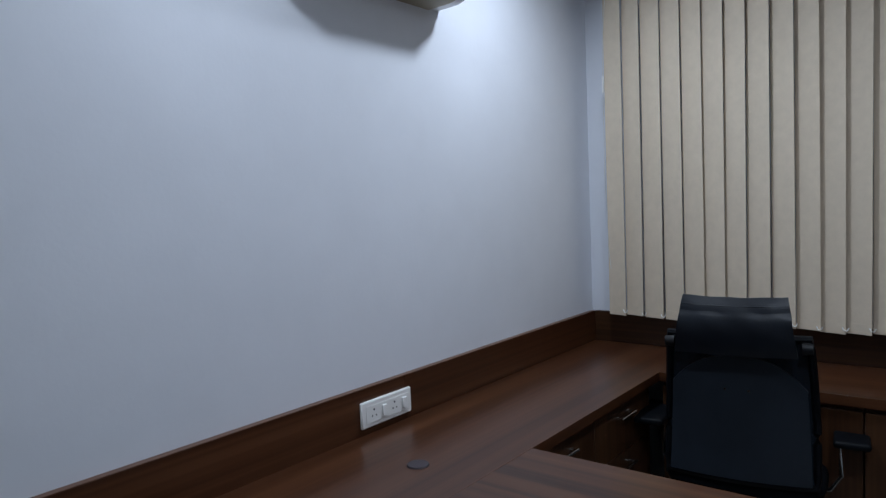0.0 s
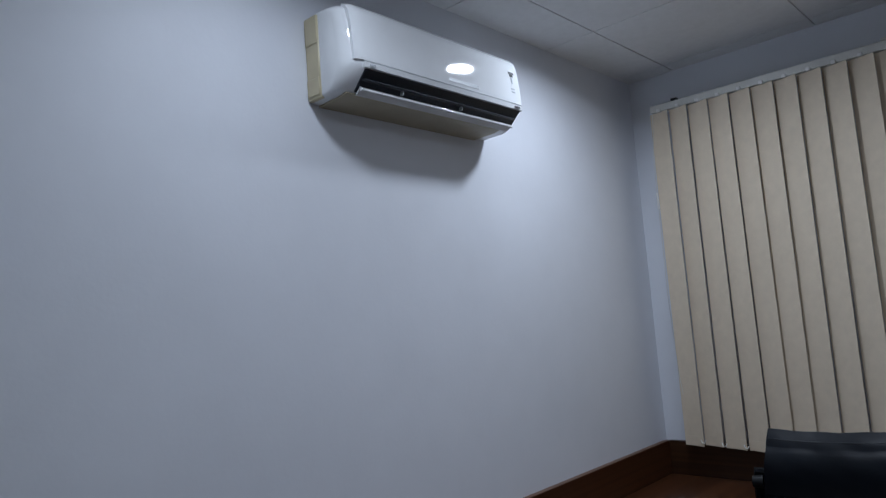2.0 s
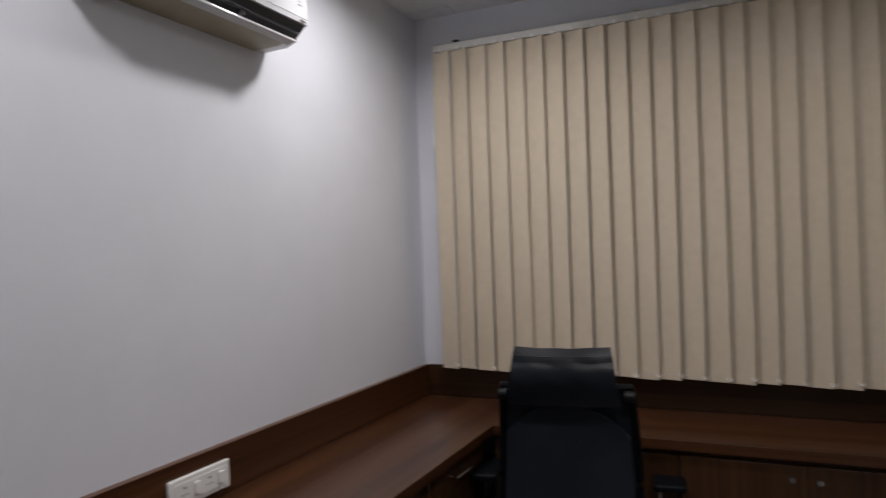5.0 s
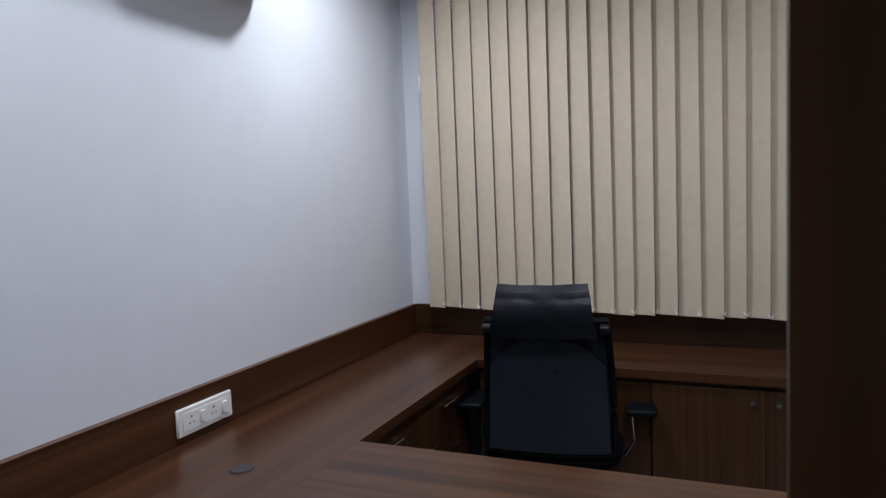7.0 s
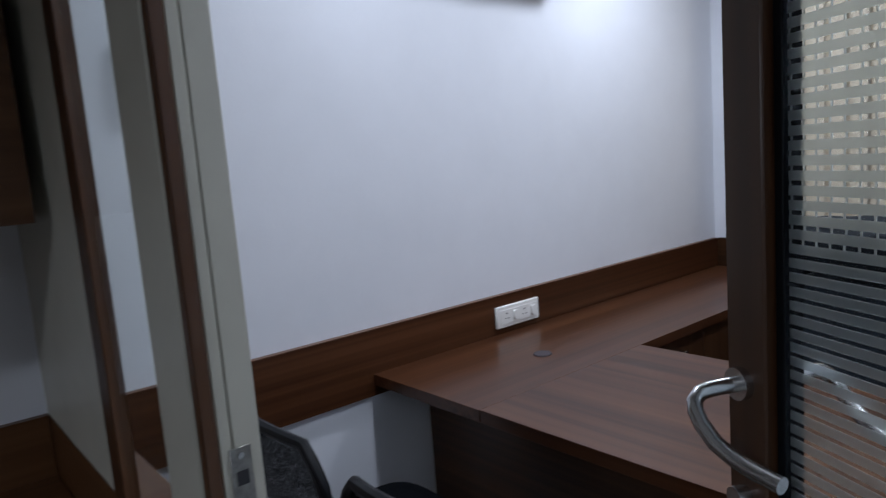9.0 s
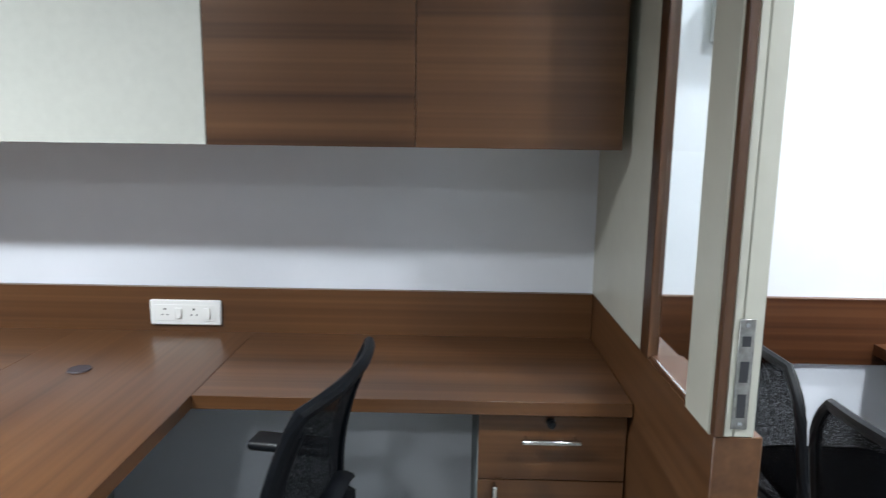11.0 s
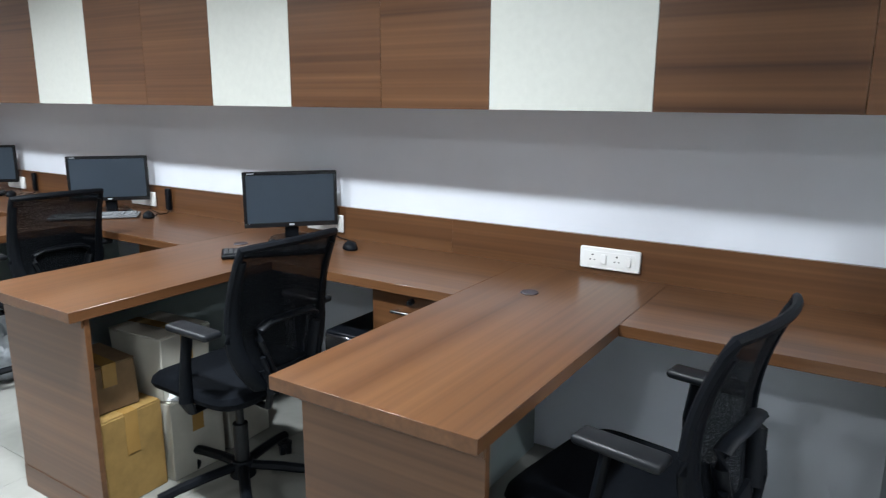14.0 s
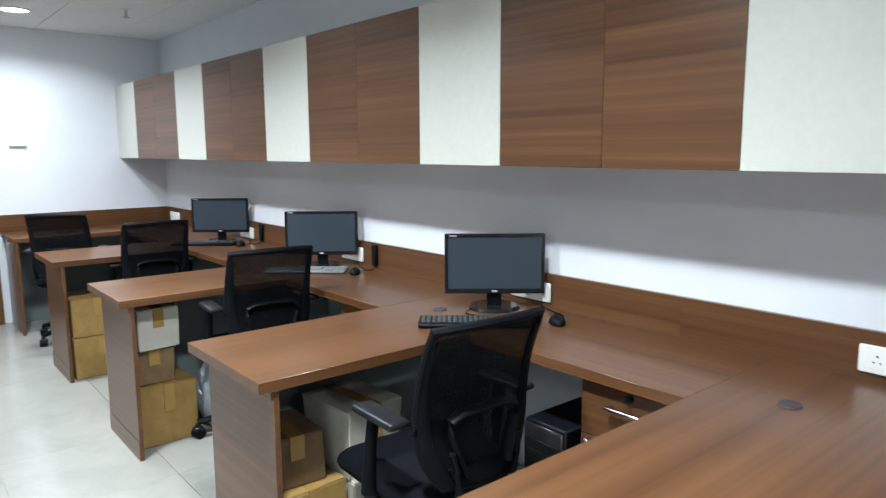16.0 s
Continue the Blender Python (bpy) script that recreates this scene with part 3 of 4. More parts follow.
def task_chair():
    """A mesh-backed swivel chair that faces +y; its back rises at -y."""
    ob = thing("task_chair", pose(0, 0, 0), "black mesh-back swivel task chair with armrests", "chair", "office chairs")
    star_base(ob, 0.285, BLACK)
    bm = bmesh.new()
    slab(bm, -0.10, 0.10, -0.13, 0.11, 0.385, 0.425, 0.012)
    rod(bm, (0.09, 0.02, 0.40), (0.20, 0.03, 0.395), 0.006)
    part("tilt_mechanism", bm, SATIN, ob)
    bm = bmesh.new()
    cushion(bm, 0.445, 0.45, 0.425, 0.495, 0.10)
    part("seat", bm, FABRIC, ob)

    def back(u, v):
        half = 0.197 - 0.010 * v - 0.075 * max(0.0, 1 - v / 0.42) ** 2.2
        x = (u * 2 - 1) * half
        bend = 0.030 * (1 - (u * 2 - 1) ** 2)
        y = -0.245 - bend + 0.035 * math.sin(v * 3.0) - 0.055 * v ** 2
        return (x, y, 0.505 + v * 0.446 + 0.006 * v * (1 - (u * 2 - 1) ** 2))
    bm = bmesh.new()
    sheet(bm, back, 14, 16, 0.004)
    part("mesh_back", bm, MESH, ob, "see-through black mesh")
    loop = [back(0, k / 14) for k in range(15)] + [back(k / 10, 1) for k in range(1, 10)] + [back(1, 1 - k / 14) for k in range(15)] + [back(1 - k / 10, 0) for k in range(1, 10)]
    bm = bmesh.new()
    sweep(bm, loop, 0.011, 0.013, 8, True)
    part("back_frame", bm, BLACK, ob)

    def behind(u, v, off):
        x, y, z = back(u, v)
        return (x, y - off, z)
    for s in (-1, 1):
        bm = bmesh.new()
        sheet(bm, lambda u, v: behind(0.5 + s * 0.5 * (1 - u * (0.10 + 0.16 * (1 - v) ** 1.5)), v * 0.92, 0.006 + 0.004 * math.sin(math.pi * u)), 4, 14, 0.010)
        part("side_rail", bm, BLACK, ob, "broad black plastic rail")
    bm = bmesh.new()
    sheet(bm, lambda u, v: behind(0.14 + 0.72 * u, 0.02 + 0.10 * v, 0.010), 12, 3, 0.012)
    part("lower_rail", bm, BLACK, ob)
    brace = [behind(0.26, 0.08, 0.018), behind(0.235, 0.22, 0.022), behind(0.20, 0.35, 0.024), behind(0.21, 0.42, 0.024), behind(0.28, 0.455, 0.024)]
    brace += [behind(u, 0.462, 0.024) for u in (0.4, 0.5, 0.6)] + [(-x, y, z) for x, y, z in reversed(brace)]
    bm = bmesh.new()
    sweep(bm, brace, 0.020, 0.010, 10)
    part("lumbar_brace", bm, BLACK, ob, "arched dark plastic brace")
    bm = bmesh.new()
    for s in (-1, 1):
        sweep(bm, [(s * 0.05, -0.12, 0.41), (s * 0.075, -0.24, 0.425), (s * 0.095, -0.282, 0.49), (s * 0.105, -0.284, 0.56), (s * 0.115, -0.276, 0.61)], 0.013, 0.009, 10)
    part("back_bracket", bm, BLACK, ob)
    for s in (-1, 1):
        bm = bmesh.new()
        sweep(bm, [(s * 0.16, -0.03, 0.405), (s * 0.215, -0.045, 0.41), (s * 0.238, -0.055, 0.45), (s * 0.236, -0.065, 0.58), (s * 0.232, -0.080, 0.680)], 0.022, 0.012, 10)
        arm = part("armrest", bm, BLACK, ob)
        bm = bmesh.new()
        slab(bm, s * 0.230 - 0.033, s * 0.230 + 0.033, -0.205, -0.010, 0.680, 0.703, 0.010, None, 3)
        part("arm_pad", bm, SATIN, arm, "smooth dark plastic pad")
    return ob


first_chair = task_chair()
CHAIRS = [(-0.92, -0.872, 81), (-2.245, -0.895, 88), (-3.795, -0.735, 84), (-5.38, -0.74, 84), (-6.34, -1.00, 62)]
first_chair.matrix_basis = pose(CHAIRS[0][0], CHAIRS[0][1], 0, 0, 0, CHAIRS[0][2])
for x, y, a in CHAIRS[1:]:
    copy_thing(first_chair, pose(x, y, 0, 0, 0, a))


# ---- computers ----
def monitor(x, y, a):
    """A flat screen on its foot; it faces -y before it is turned."""
    ob = thing("monitor", pose(x, y, TOP + 0.0017, 0, 0, a), "black flat monitor, switched off, on the desk", "monitor", "monitors")
    w, z0, z1 = 0.203, 0.062, 0.306
    bm = bmesh.new()
    slab(bm, -w, w, -0.004, 0.020, z0, z1, 0.004)
    slab(bm, -w + 0.06, w - 0.06, 0.021, 0.045, z0 + 0.04, z1 - 0.04, 0.010)
    part("housing", bm, BLACK, ob)
    bm = bmesh.new()
    for d in ((-w, w, z0, z0 + 0.020), (-w, w, z1 - 0.014, z1), (-w, -w + 0.014, z0 + 0.021, z1 - 0.015), (w - 0.014, w, z0 + 0.021, z1 - 0.015)):
        slab(bm, d[0], d[1], -0.010, -0.0045, d[2], d[3], 0.0015)
    bezel = part("bezel", bm, plastic_gloss, ob, "glossy black bezel")
    box_part("screen", (-w + 0.0145, w - 0.0145, -0.0070, -0.0045, z0 + 0.0205, z1 - 0.0145), SCREEN, ob, 0, "dark matt screen")
    box_part("badge", (-0.011, 0.011, -0.0112, -0.0102, z0 + 0.006, z0 + 0.015), PALE_INK, bezel, 0)
    box_part("caption", (-w + 0.018, -w + 0.050, -0.0112, -0.0102, z1 - 0.009, z1 - 0.005), PALE_INK, bezel, 0)
    bm = bmesh.new()
    slab(bm, -0.030, 0.030, 0.012, 0.030, 0.010, 0.105, 0.004)
    part("neck", bm, BLACK, ob)
    bm = bmesh.new()
    rod(bm, (0, 0.015, 0.0), (0, 0.015, 0.012), 0.105, 0.095, 36)
    part("foot", bm, plastic_gloss, ob)


plastic_gloss = plain("glossy_black_plastic", (0.012, 0.012, 0.013), 0.12, relief=0.0)


def keyboard(x, y, a, mat, label):
    ob = thing("keyboard", pose(x, y, TOP + 0.0018, 0, 0, a), label, "keyboard", "keyboards")
    bm = bmesh.new()
    slab(bm, -0.215, 0.215, -0.070, 0.070, 0.0, 0.016, 0.005)
    part("base", bm, mat, ob)
    key = bmesh.new()
    slab(key, -0.0082, 0.0082, -0.0082, 0.0082, 0, 0.006, 0.0015)
    me = mesh_of("key", key, KEYCAP if mat is BLACK else mat)
    for i in range(21):
        for j in range(5):
            if i in (15, 18) and j < 4:
                continue
            k = new("key", me)
            k.parent = ob
            k.location = (-0.195 + i * 0.0195, -0.045 + j * 0.0205, 0.0155)


def mouse(x, y, a):
    ob = thing("mouse", pose(x, y, TOP + 0.0018, 0, 0, a), "small black computer mouse on the desk", "mouse", "mice")
    bm = bmesh.new()
    bmesh.ops.create_uvsphere(bm, u_segments=20, v_segments=12, radius=1)
    for v in bm.verts:
        v.co = Vector((v.co.x * 0.030, v.co.y * 0.052, max(-0.2, v.co.z) * 0.028 + 0.0056 - 0.006 * (v.co.y > 0) * v.co.y))
    part("shell", bm, BLACK, ob)
    bm = bmesh.new()
    rod(bm, (-0.004, 0.026, 0.026), (0.004, 0.026, 0.026), 0.007, sides=12)
    part("wheel", bm, SATIN, ob)


def cable(points, label="thin black computer cable lying on the desk", r=0.0025):
    bm = bmesh.new()
    sweep(bm, points, r, sides=6)
    solid("cable", bm, BLACK, label, "cable", "")


for k in range(3):
    dx = -BAY * k - (0.05 if k == 2 else 0)
    monitor(-2.66 + dx, -0.20, 49)
    keyboard(-2.52 + dx - (0.03 if k else 0), -0.43 if not k else -0.36, 49, BLACK if k != 1 else GREY_KEYS, "black keyboard below the monitor" if k != 1 else "grey worn keyboard below the monitor")
    mouse(-2.325 + dx, -0.20, 55)
    z = TOP + 0.005
    cable([(-2.62 + dx, -0.12, z), (-2.70 + dx, -0.30, z), (-2.66 + dx, -0.36, z), (-2.56 + dx, -0.345, z)])
    cable([(-2.33 + dx, -0.155, z), (-2.38 + dx, -0.10, z), (-2.50 + dx, -0.06, z), (-2.55 + dx, -0.035, z), (-2.56 + dx, -0.030, 0.80)])


def computer_case(x, y):
    ob = thing("computer_tower", pose(x, y, 0), "black computer tower on the floor under the desk", "computer", "computer towers")
    box_part("case", (-0.09, 0.09, -0.20, 0.20, 0.0, 0.49), BLACK, ob, 0.006)
    box_part("front_bezel", (-0.085, 0.085, -0.212, -0.2005, 0.01, 0.48), plastic_gloss, ob, 0.006)
    box_part("drive", (-0.07, 0.07, -0.215, -0.2125, 0.39, 0.43), SATIN, ob, 0.002)


for k in range(3):
    computer_case(-2.14 - BAY * k, -0.27)


# ---- cartons under the cross desks ----
def carton(x, y, z, w, d, h, mat, a, label, taped=True, taper=0.0):
    ob = thing("carton", pose(x, y, z, 0, 0, a), label, "box", "stored cartons")
    bm = bmesh.new()
    slab(bm, -w / 2, w / 2, -d / 2, d / 2, 0, h, 0.004)
    for v in bm.verts:
        k = 1 - taper * (1 - v.co.z / h)
        v.co.x, v.co.y = v.co.x * k, v.co.y * k
        v.co += Vector((noise.noise(v.co * 9 + Vector((x, y, z))), noise.noise(v.co * 9 + Vector((y, z, x))), 0)) * 0.006
    part("carton_body", bm, mat, ob)
    for s in (-1, 1):
        bm = bmesh.new()
        slab(bm, -w / 2 + 0.002, w / 2 - 0.002, 0.0012 if s > 0 else -d / 2 + 0.002, d / 2 - 0.002 if s > 0 else -0.0012, h + 0.0005, h + 0.0045, 0.001)
        part("flap", bm, mat, ob)
    if taped:
        bm = bmesh.new()
        slab(bm, -w / 2 + 0.001, w / 2 - 0.001, -0.024, 0.024, h + 0.005, h + 0.0058)
        for s in (-1, 1):
            slab(bm, s * w / 2 - 0.0035, s * w / 2 + 0.0035, -0.024, 0.024, h * 0.55, h + 0.0055)
        part("tape", bm, TAPE, ob, "shiny brown packing tape")


def cartons():
    x = RIGHTS[1] - 0.05
    carton(x - 0.19, -1.13, 0, 0.30, 0.24, 0.325, CARD, 3, "yellowish brown cardboard carton under the desk")
    carton(x - 0.17, -0.87, 0, 0.30, 0.22, 0.30, CARD_WHITE, -2, "white cardboard carton with brown tape under the desk")
    carton(x - 0.20, -0.62, 0, 0.30, 0.22, 0.27, CARD_WHITE, 4, "dusty white carton standing under the desk", False)
    carton(x - 0.20, -1.15, 0.331, 0.23, 0.19, 0.165, CARD_DARK, -3, "worn brown carton stacked on another carton")
    carton(x - 0.17, -0.90, 0.308, 0.27, 0.23, 0.24, CARD_WHITE, 5, "large white carton with brown tape, stacked", True, 0.14)
    x = RIGHTS[2] - 0.09
    carton(x - 0.19, -1.115, 0, 0.30, 0.27, 0.29, CARD, 2, "brown cardboard carton under the desk")
    carton(x - 0.20, -1.15, 0.296, 0.26, 0.18, 0.17, CARD_DARK, -3, "small brown carton stacked on another carton")
    carton(x - 0.19, -1.145, 0.472, 0.30, 0.19, 0.19, CARD_WHITE, 3, "white carton with brown tape, on a stack")
    x = RIGHTS[3]
    carton(x - 0.21, -1.09, 0, 0.32, 0.32, 0.25, CARD, 1, "brown cardboard carton under the desk")
    carton(x - 0.21, -1.09, 0.256, 0.30, 0.30, 0.235, CARD, -2, "brown cardboard carton stacked on another")
    carton(RIGHTS[0] - 0.13, -1.06, 0, 0.30, 0.36, 0.30, CARD_DARK, 2, "low dark carton under the desk")
    # grey plastic bundle beside the stack
    ob = thing("plastic_bundle", pose(RIGHTS[2] - 0.20, -0.85, 0.0), "grey crumpled plastic-wrapped bundle standing on the floor", "bag")
    bm = bmesh.new()
    bmesh.ops.create_icosphere(bm, subdivisions=4, radius=1.0)
    for v in bm.verts:
        q = v.co.copy()
        k = 1 + 0.16 * noise.noise(q * 2.2) + 0.09 * noise.noise(q * 6.0)
        v.co = Vector((q.x * 0.115 * k, q.y * 0.10 * k, max(0.0, (q.z + 0.94) * 0.185 * k)))
    part("wrapping", bm, WRAP, ob)
    # crumpled bag on the white carton
    ob = thing("plastic_bag", pose(x + 2 * BAY - 0.10, -0.93, 0.306), "crumpled white plastic bag lying on a carton", "bag")
    bm = bmesh.new()
    bmesh.ops.create_icosphere(bm, subdivisions=3, radius=0.045)
    for v in bm.verts:
        v.co *= 1 + 0.35 * noise.noise(v.co * 40)
        v.co.z = max(-0.0, v.co.z * 0.55 + 0.01)
    part("bag_skin", bm, PAPER, ob)


cartons()

# ---- door in the end wall ----
def end_door():
    ob = thing("door_2", pose(X_END, -2.30, 0), "dark brown laminate door in the office end wall, closed", "door", "", "structure")
    box_part("leaf", (0.001, 0.030, 0.062, 0.868, 0.006, 2.06), WOOD_Z, ob, 0.002)
    for y0, y1 in ((0.0, 0.06), (0.87, 0.93)):
        box_part("frame", (0.001, 0.042, y0, y1, 0, 2.12), WOOD_Z, ob, 0.002)
    box_part("frame", (0.001, 0.042, 0.0605, 0.8695, 2.0625, 2.12), WOOD_Z, ob, 0.002)


end_door()


# ---- small things on the upstand and the end wall ----
def power_adapter(x):
    ob = thing("power_adapter", pose(x, -0.022, 0.765), "black power adapter strip against the wooden upstand", "adapter", "power adapters")
    box_part("case", (-0.016, 0.016, -0.024, -0.001, 0.0, 0.118), BLACK, ob, 0.004)
    bm = bmesh.new()
    sweep(bm, [(0, -0.014, 0.002), (0.004, -0.02, -0.008), (0.03, -0.05, -0.012), (0.02, -0.09, -0.012)], 0.003, sides=6)
    part("lead", bm, BLACK, ob)


power_adapter(-3.765)
power_adapter(-5.17)
box_solid("wall_bracket", (X_END + 0.001, X_END + 0.022, -1.22, -1.10, 1.440, 1.450), RAIL, "small pale grey bracket fixed to the end wall", "bracket", "", 0.002)


# ---- sprinkler ----
def sprinkler(x, y):
    ob = thing("sprinkler_head", pose(x, y, CEIL_OFFICE), "small steel sprinkler head below the ceiling", "sprinkler")
    bm = bmesh.new()
    rod(bm, (0, 0, -0.004), (0, 0, 0.001), 0.035, sides=24)
    part("escutcheon", bm, FITTING, ob)
    bm = bmesh.new()
    rod(bm, (0, 0, -0.05), (0, 0, -0.004), 0.010)
    rod(bm, (0, 0, -0.056), (0, 0, -0.052), 0.022, sides=16)
    part("nozzle", bm, CHROME, ob)


sprinkler(-5.93, -0.62)

# ---- cabin: upstand and U-shaped desk ----
CUT_X0, CUT_X1, CUT_Y = 1.582, 2.518, -0.494


def cabin_desk():
    ob = thing("cabin_desk", pose(0, 0, 0), "dark brown laminate U-shaped executive desk", "desk")
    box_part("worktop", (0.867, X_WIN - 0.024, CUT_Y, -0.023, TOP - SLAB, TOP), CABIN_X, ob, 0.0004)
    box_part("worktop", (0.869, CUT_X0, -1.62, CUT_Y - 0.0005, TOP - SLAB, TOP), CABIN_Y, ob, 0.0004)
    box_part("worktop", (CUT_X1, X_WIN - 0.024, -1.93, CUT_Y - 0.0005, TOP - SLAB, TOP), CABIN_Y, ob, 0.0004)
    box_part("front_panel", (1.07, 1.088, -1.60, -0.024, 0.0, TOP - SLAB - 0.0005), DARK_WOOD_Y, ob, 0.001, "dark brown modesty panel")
    box_part("side_panel", (0.90, 1.069, -1.60, -1.582, 0.0, TOP - SLAB - 0.0005), DARK_WOOD, ob, 0.001)
    bm = bmesh.new()
    rod(bm, (1.322, -0.306, TOP), (1.322, -0.306, TOP + 0.004), 0.030, 0.028, 24)
    part("cable_grommet", bm, GROMMET, ob, "dark plastic cable grommet")


cabin_desk()


def cabin_upstand():
    ob = thing("wall_panel", pose(0, 0, 0), "dark brown laminate upstand strip along the cabin walls", "panel", "", "structure")
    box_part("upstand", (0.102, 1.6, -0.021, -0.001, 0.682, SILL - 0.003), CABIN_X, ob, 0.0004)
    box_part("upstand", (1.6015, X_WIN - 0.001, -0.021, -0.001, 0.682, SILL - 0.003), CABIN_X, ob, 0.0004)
    box_part("edge_band", (0.102, X_WIN - 0.024, -0.0216, -0.001, SILL - 0.0028, SILL), LIT_EDGE, ob, 0.0005, "paler brown top edge, light from above in its colour")
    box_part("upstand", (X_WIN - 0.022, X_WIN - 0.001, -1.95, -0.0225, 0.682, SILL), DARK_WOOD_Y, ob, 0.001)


cabin_upstand()


def credenza(y0, y1):
    """A low cupboard below the worktop at the window."""
    ob = thing("credenza", pose(X_WIN, y1, 0), "dark brown low cupboard under the window worktop, closed", "cabinet", "window cupboards")
    w = y1 - y0
    box_part("carcass", (-0.43, -0.024, -w + 0.001, -0.001, 0.0, TOP - SLAB - 0.0005), DARK_WOOD, ob, 0.001)
    for s, (a, b) in enumerate(((-w + 0.002, -w / 2 - 0.001), (-w / 2 + 0.001, -0.002))):
        door = box_part("door", (-0.449, -0.431, a, b, 0.03, TOP - SLAB - 0.02), DARK_WOOD, ob, 0.001)
        yk = -w / 2 + (0.04 if s else -0.04)
        bm = bmesh.new()
        rod(bm, (-0.449, yk, 0.655), (-0.465, yk, 0.655), 0.005)
        rod(bm, (-0.464, yk, 0.655), (-0.474, yk, 0.655), 0.011, 0.009, 18)
        part("knob", bm, CHROME, door, "polished steel knob")


def side_drawers(x0, x1):
    ob = thing("drawer_unit", pose(x0, 0, 0), "dark brown drawer unit under the cabin desk, closed", "cabinet", "cabin drawers")
    w = x1 - x0
    box_part("carcass", (0, w, -0.44, -0.024, 0, TOP - SLAB - 0.0005), DARK_WOOD, ob, 0.001)
    for z0, z1 in ((0.52, 0.70), (0.28, 0.516), (0.03, 0.276)):
        drawer = box_part("drawer_front", (0.001, w - 0.001, -0.459, -0.441, z0, z1), DARK_WOOD, ob, 0.001)
        bm = bmesh.new()
        z = z1 - 0.05
        rod(bm, (w / 2 - 0.05, -0.459, z), (w / 2 - 0.05, -0.478, z), 0.004)
        rod(bm, (w / 2 + 0.05, -0.459, z), (w / 2 + 0.05, -0.478, z), 0.004)
        rod(bm, (w / 2 - 0.06, -0.480, z), (w / 2 + 0.06, -0.480, z), 0.005)
        part("handle", bm, CHROME, drawer, "steel bar handle")


side_drawers(1.60, 2.03)
side_drawers(2.032, 2.50)
credenza(-1.92, -1.162)
credenza(-1.16, -0.50)


# ---- vertical blinds ----
def blinds():
    ob = thing("vertical_blind", pose(2.87, 0, 0), "closed cream fabric vertical blind hanging before the window", "blind")
    bm = bmesh.new()
    slab(bm, 0.0, 0.035, -1.945, -0.140, 2.300, 2.332, 0.003)
    part("head_rail", bm, RAIL, ob, "ivory painted head rail")
    n = 21
    y0, y1 = -0.135, -1.912
    step = (y1 - y0) / n
    for k in range(n):
        yc = y0 + (k + 0.5) * step
        tilt = radians(14.0 + 1.5 * math.sin(k * 2.3) + (3 if k in (1, 8) else 0))
        bottom = 0.893 + 0.004 * math.sin(k * 1.7) - 0.0012 * k * 0.5
        half = 0.0448

        def strip(u, v):
            q = (u * 2 - 1) * half
            sway = 0.004 * math.sin(k * 1.3) * (1 - v)
            return (math.sin(tilt) * q + 0.004 * (1 - (u * 2 - 1) ** 2), yc + math.cos(tilt) * q + sway, bottom + v * (2.297 - bottom))
        bm = bmesh.new()
        sheet(bm, strip, 6, 6, 0.0012)
        slat = part("slat", bm, BLIND, ob)
        bm = bmesh.new()
        sheet(bm, lambda u, v: (strip(u, 0)[0] - 0.0016, strip(u, 0)[1], bottom + 0.001 + v * 0.038), 6, 1, 0.0012)
        part("hem", bm, BLIND, slat, "stitched bottom hem")
        if k:
            bm = bmesh.new()
            end = Vector((-0.012, yc - step / 2, bottom + 0.012))
            sweep(bm, [end + Vector((-0.002, -0.010, 0.012)), end + Vector((-0.004, -0.004, 0.0)), end + Vector((-0.004, 0.005, 0.001)), end + Vector((0.0, 0.011, 0.012))], 0.0022, sides=6)
            part("chain_link", bm, WHITE_PLASTIC, slat, "white bead chain link")
        bm = bmesh.new()
        slab(bm, -0.006, 0.006, yc - 0.008, yc + 0.008, 2.2972, 2.312, 0.002)
        part("carrier", bm, WHITE_PLASTIC, slat)
    bm = bmesh.new()
    slab(bm, -0.004, 0.004, -0.136, -0.128, 1.88, 1.955, 0.003)
    part("cord_weight", bm, WHITE_PLASTIC, ob, "white cord weight")
    bm = bmesh.new()
    sweep(bm, [(0.01, -0.146, 2.30), (0.0, -0.134, 2.1), (0.0, -0.132, 1.955)], 0.0012, sides=6)
    sweep(bm, [(0.0, -0.132, 1.88), (0.004, -0.128, 1.5), (0.004, -0.140, 1.18), (0.0, -0.150, 1.10), (0.004, -0.136, 1.2)], 0.0010, sides=6)
    part("cord", bm, RAIL, ob, "thin white cord")
    for y in (-0.25, -1.02, -1.80):
        bm = bmesh.new()
        slab(bm, 0.0, 0.109, y - 0.012, y + 0.012, 2.3325, 2.3345)
        slab(bm, -0.004, 0.012, y - 0.014, y + 0.014, 2.333, 2.341, 0.002)
        part("bracket", bm, SATIN if y > -0.5 else RAIL, ob, "small metal fixing bracket")


blinds()


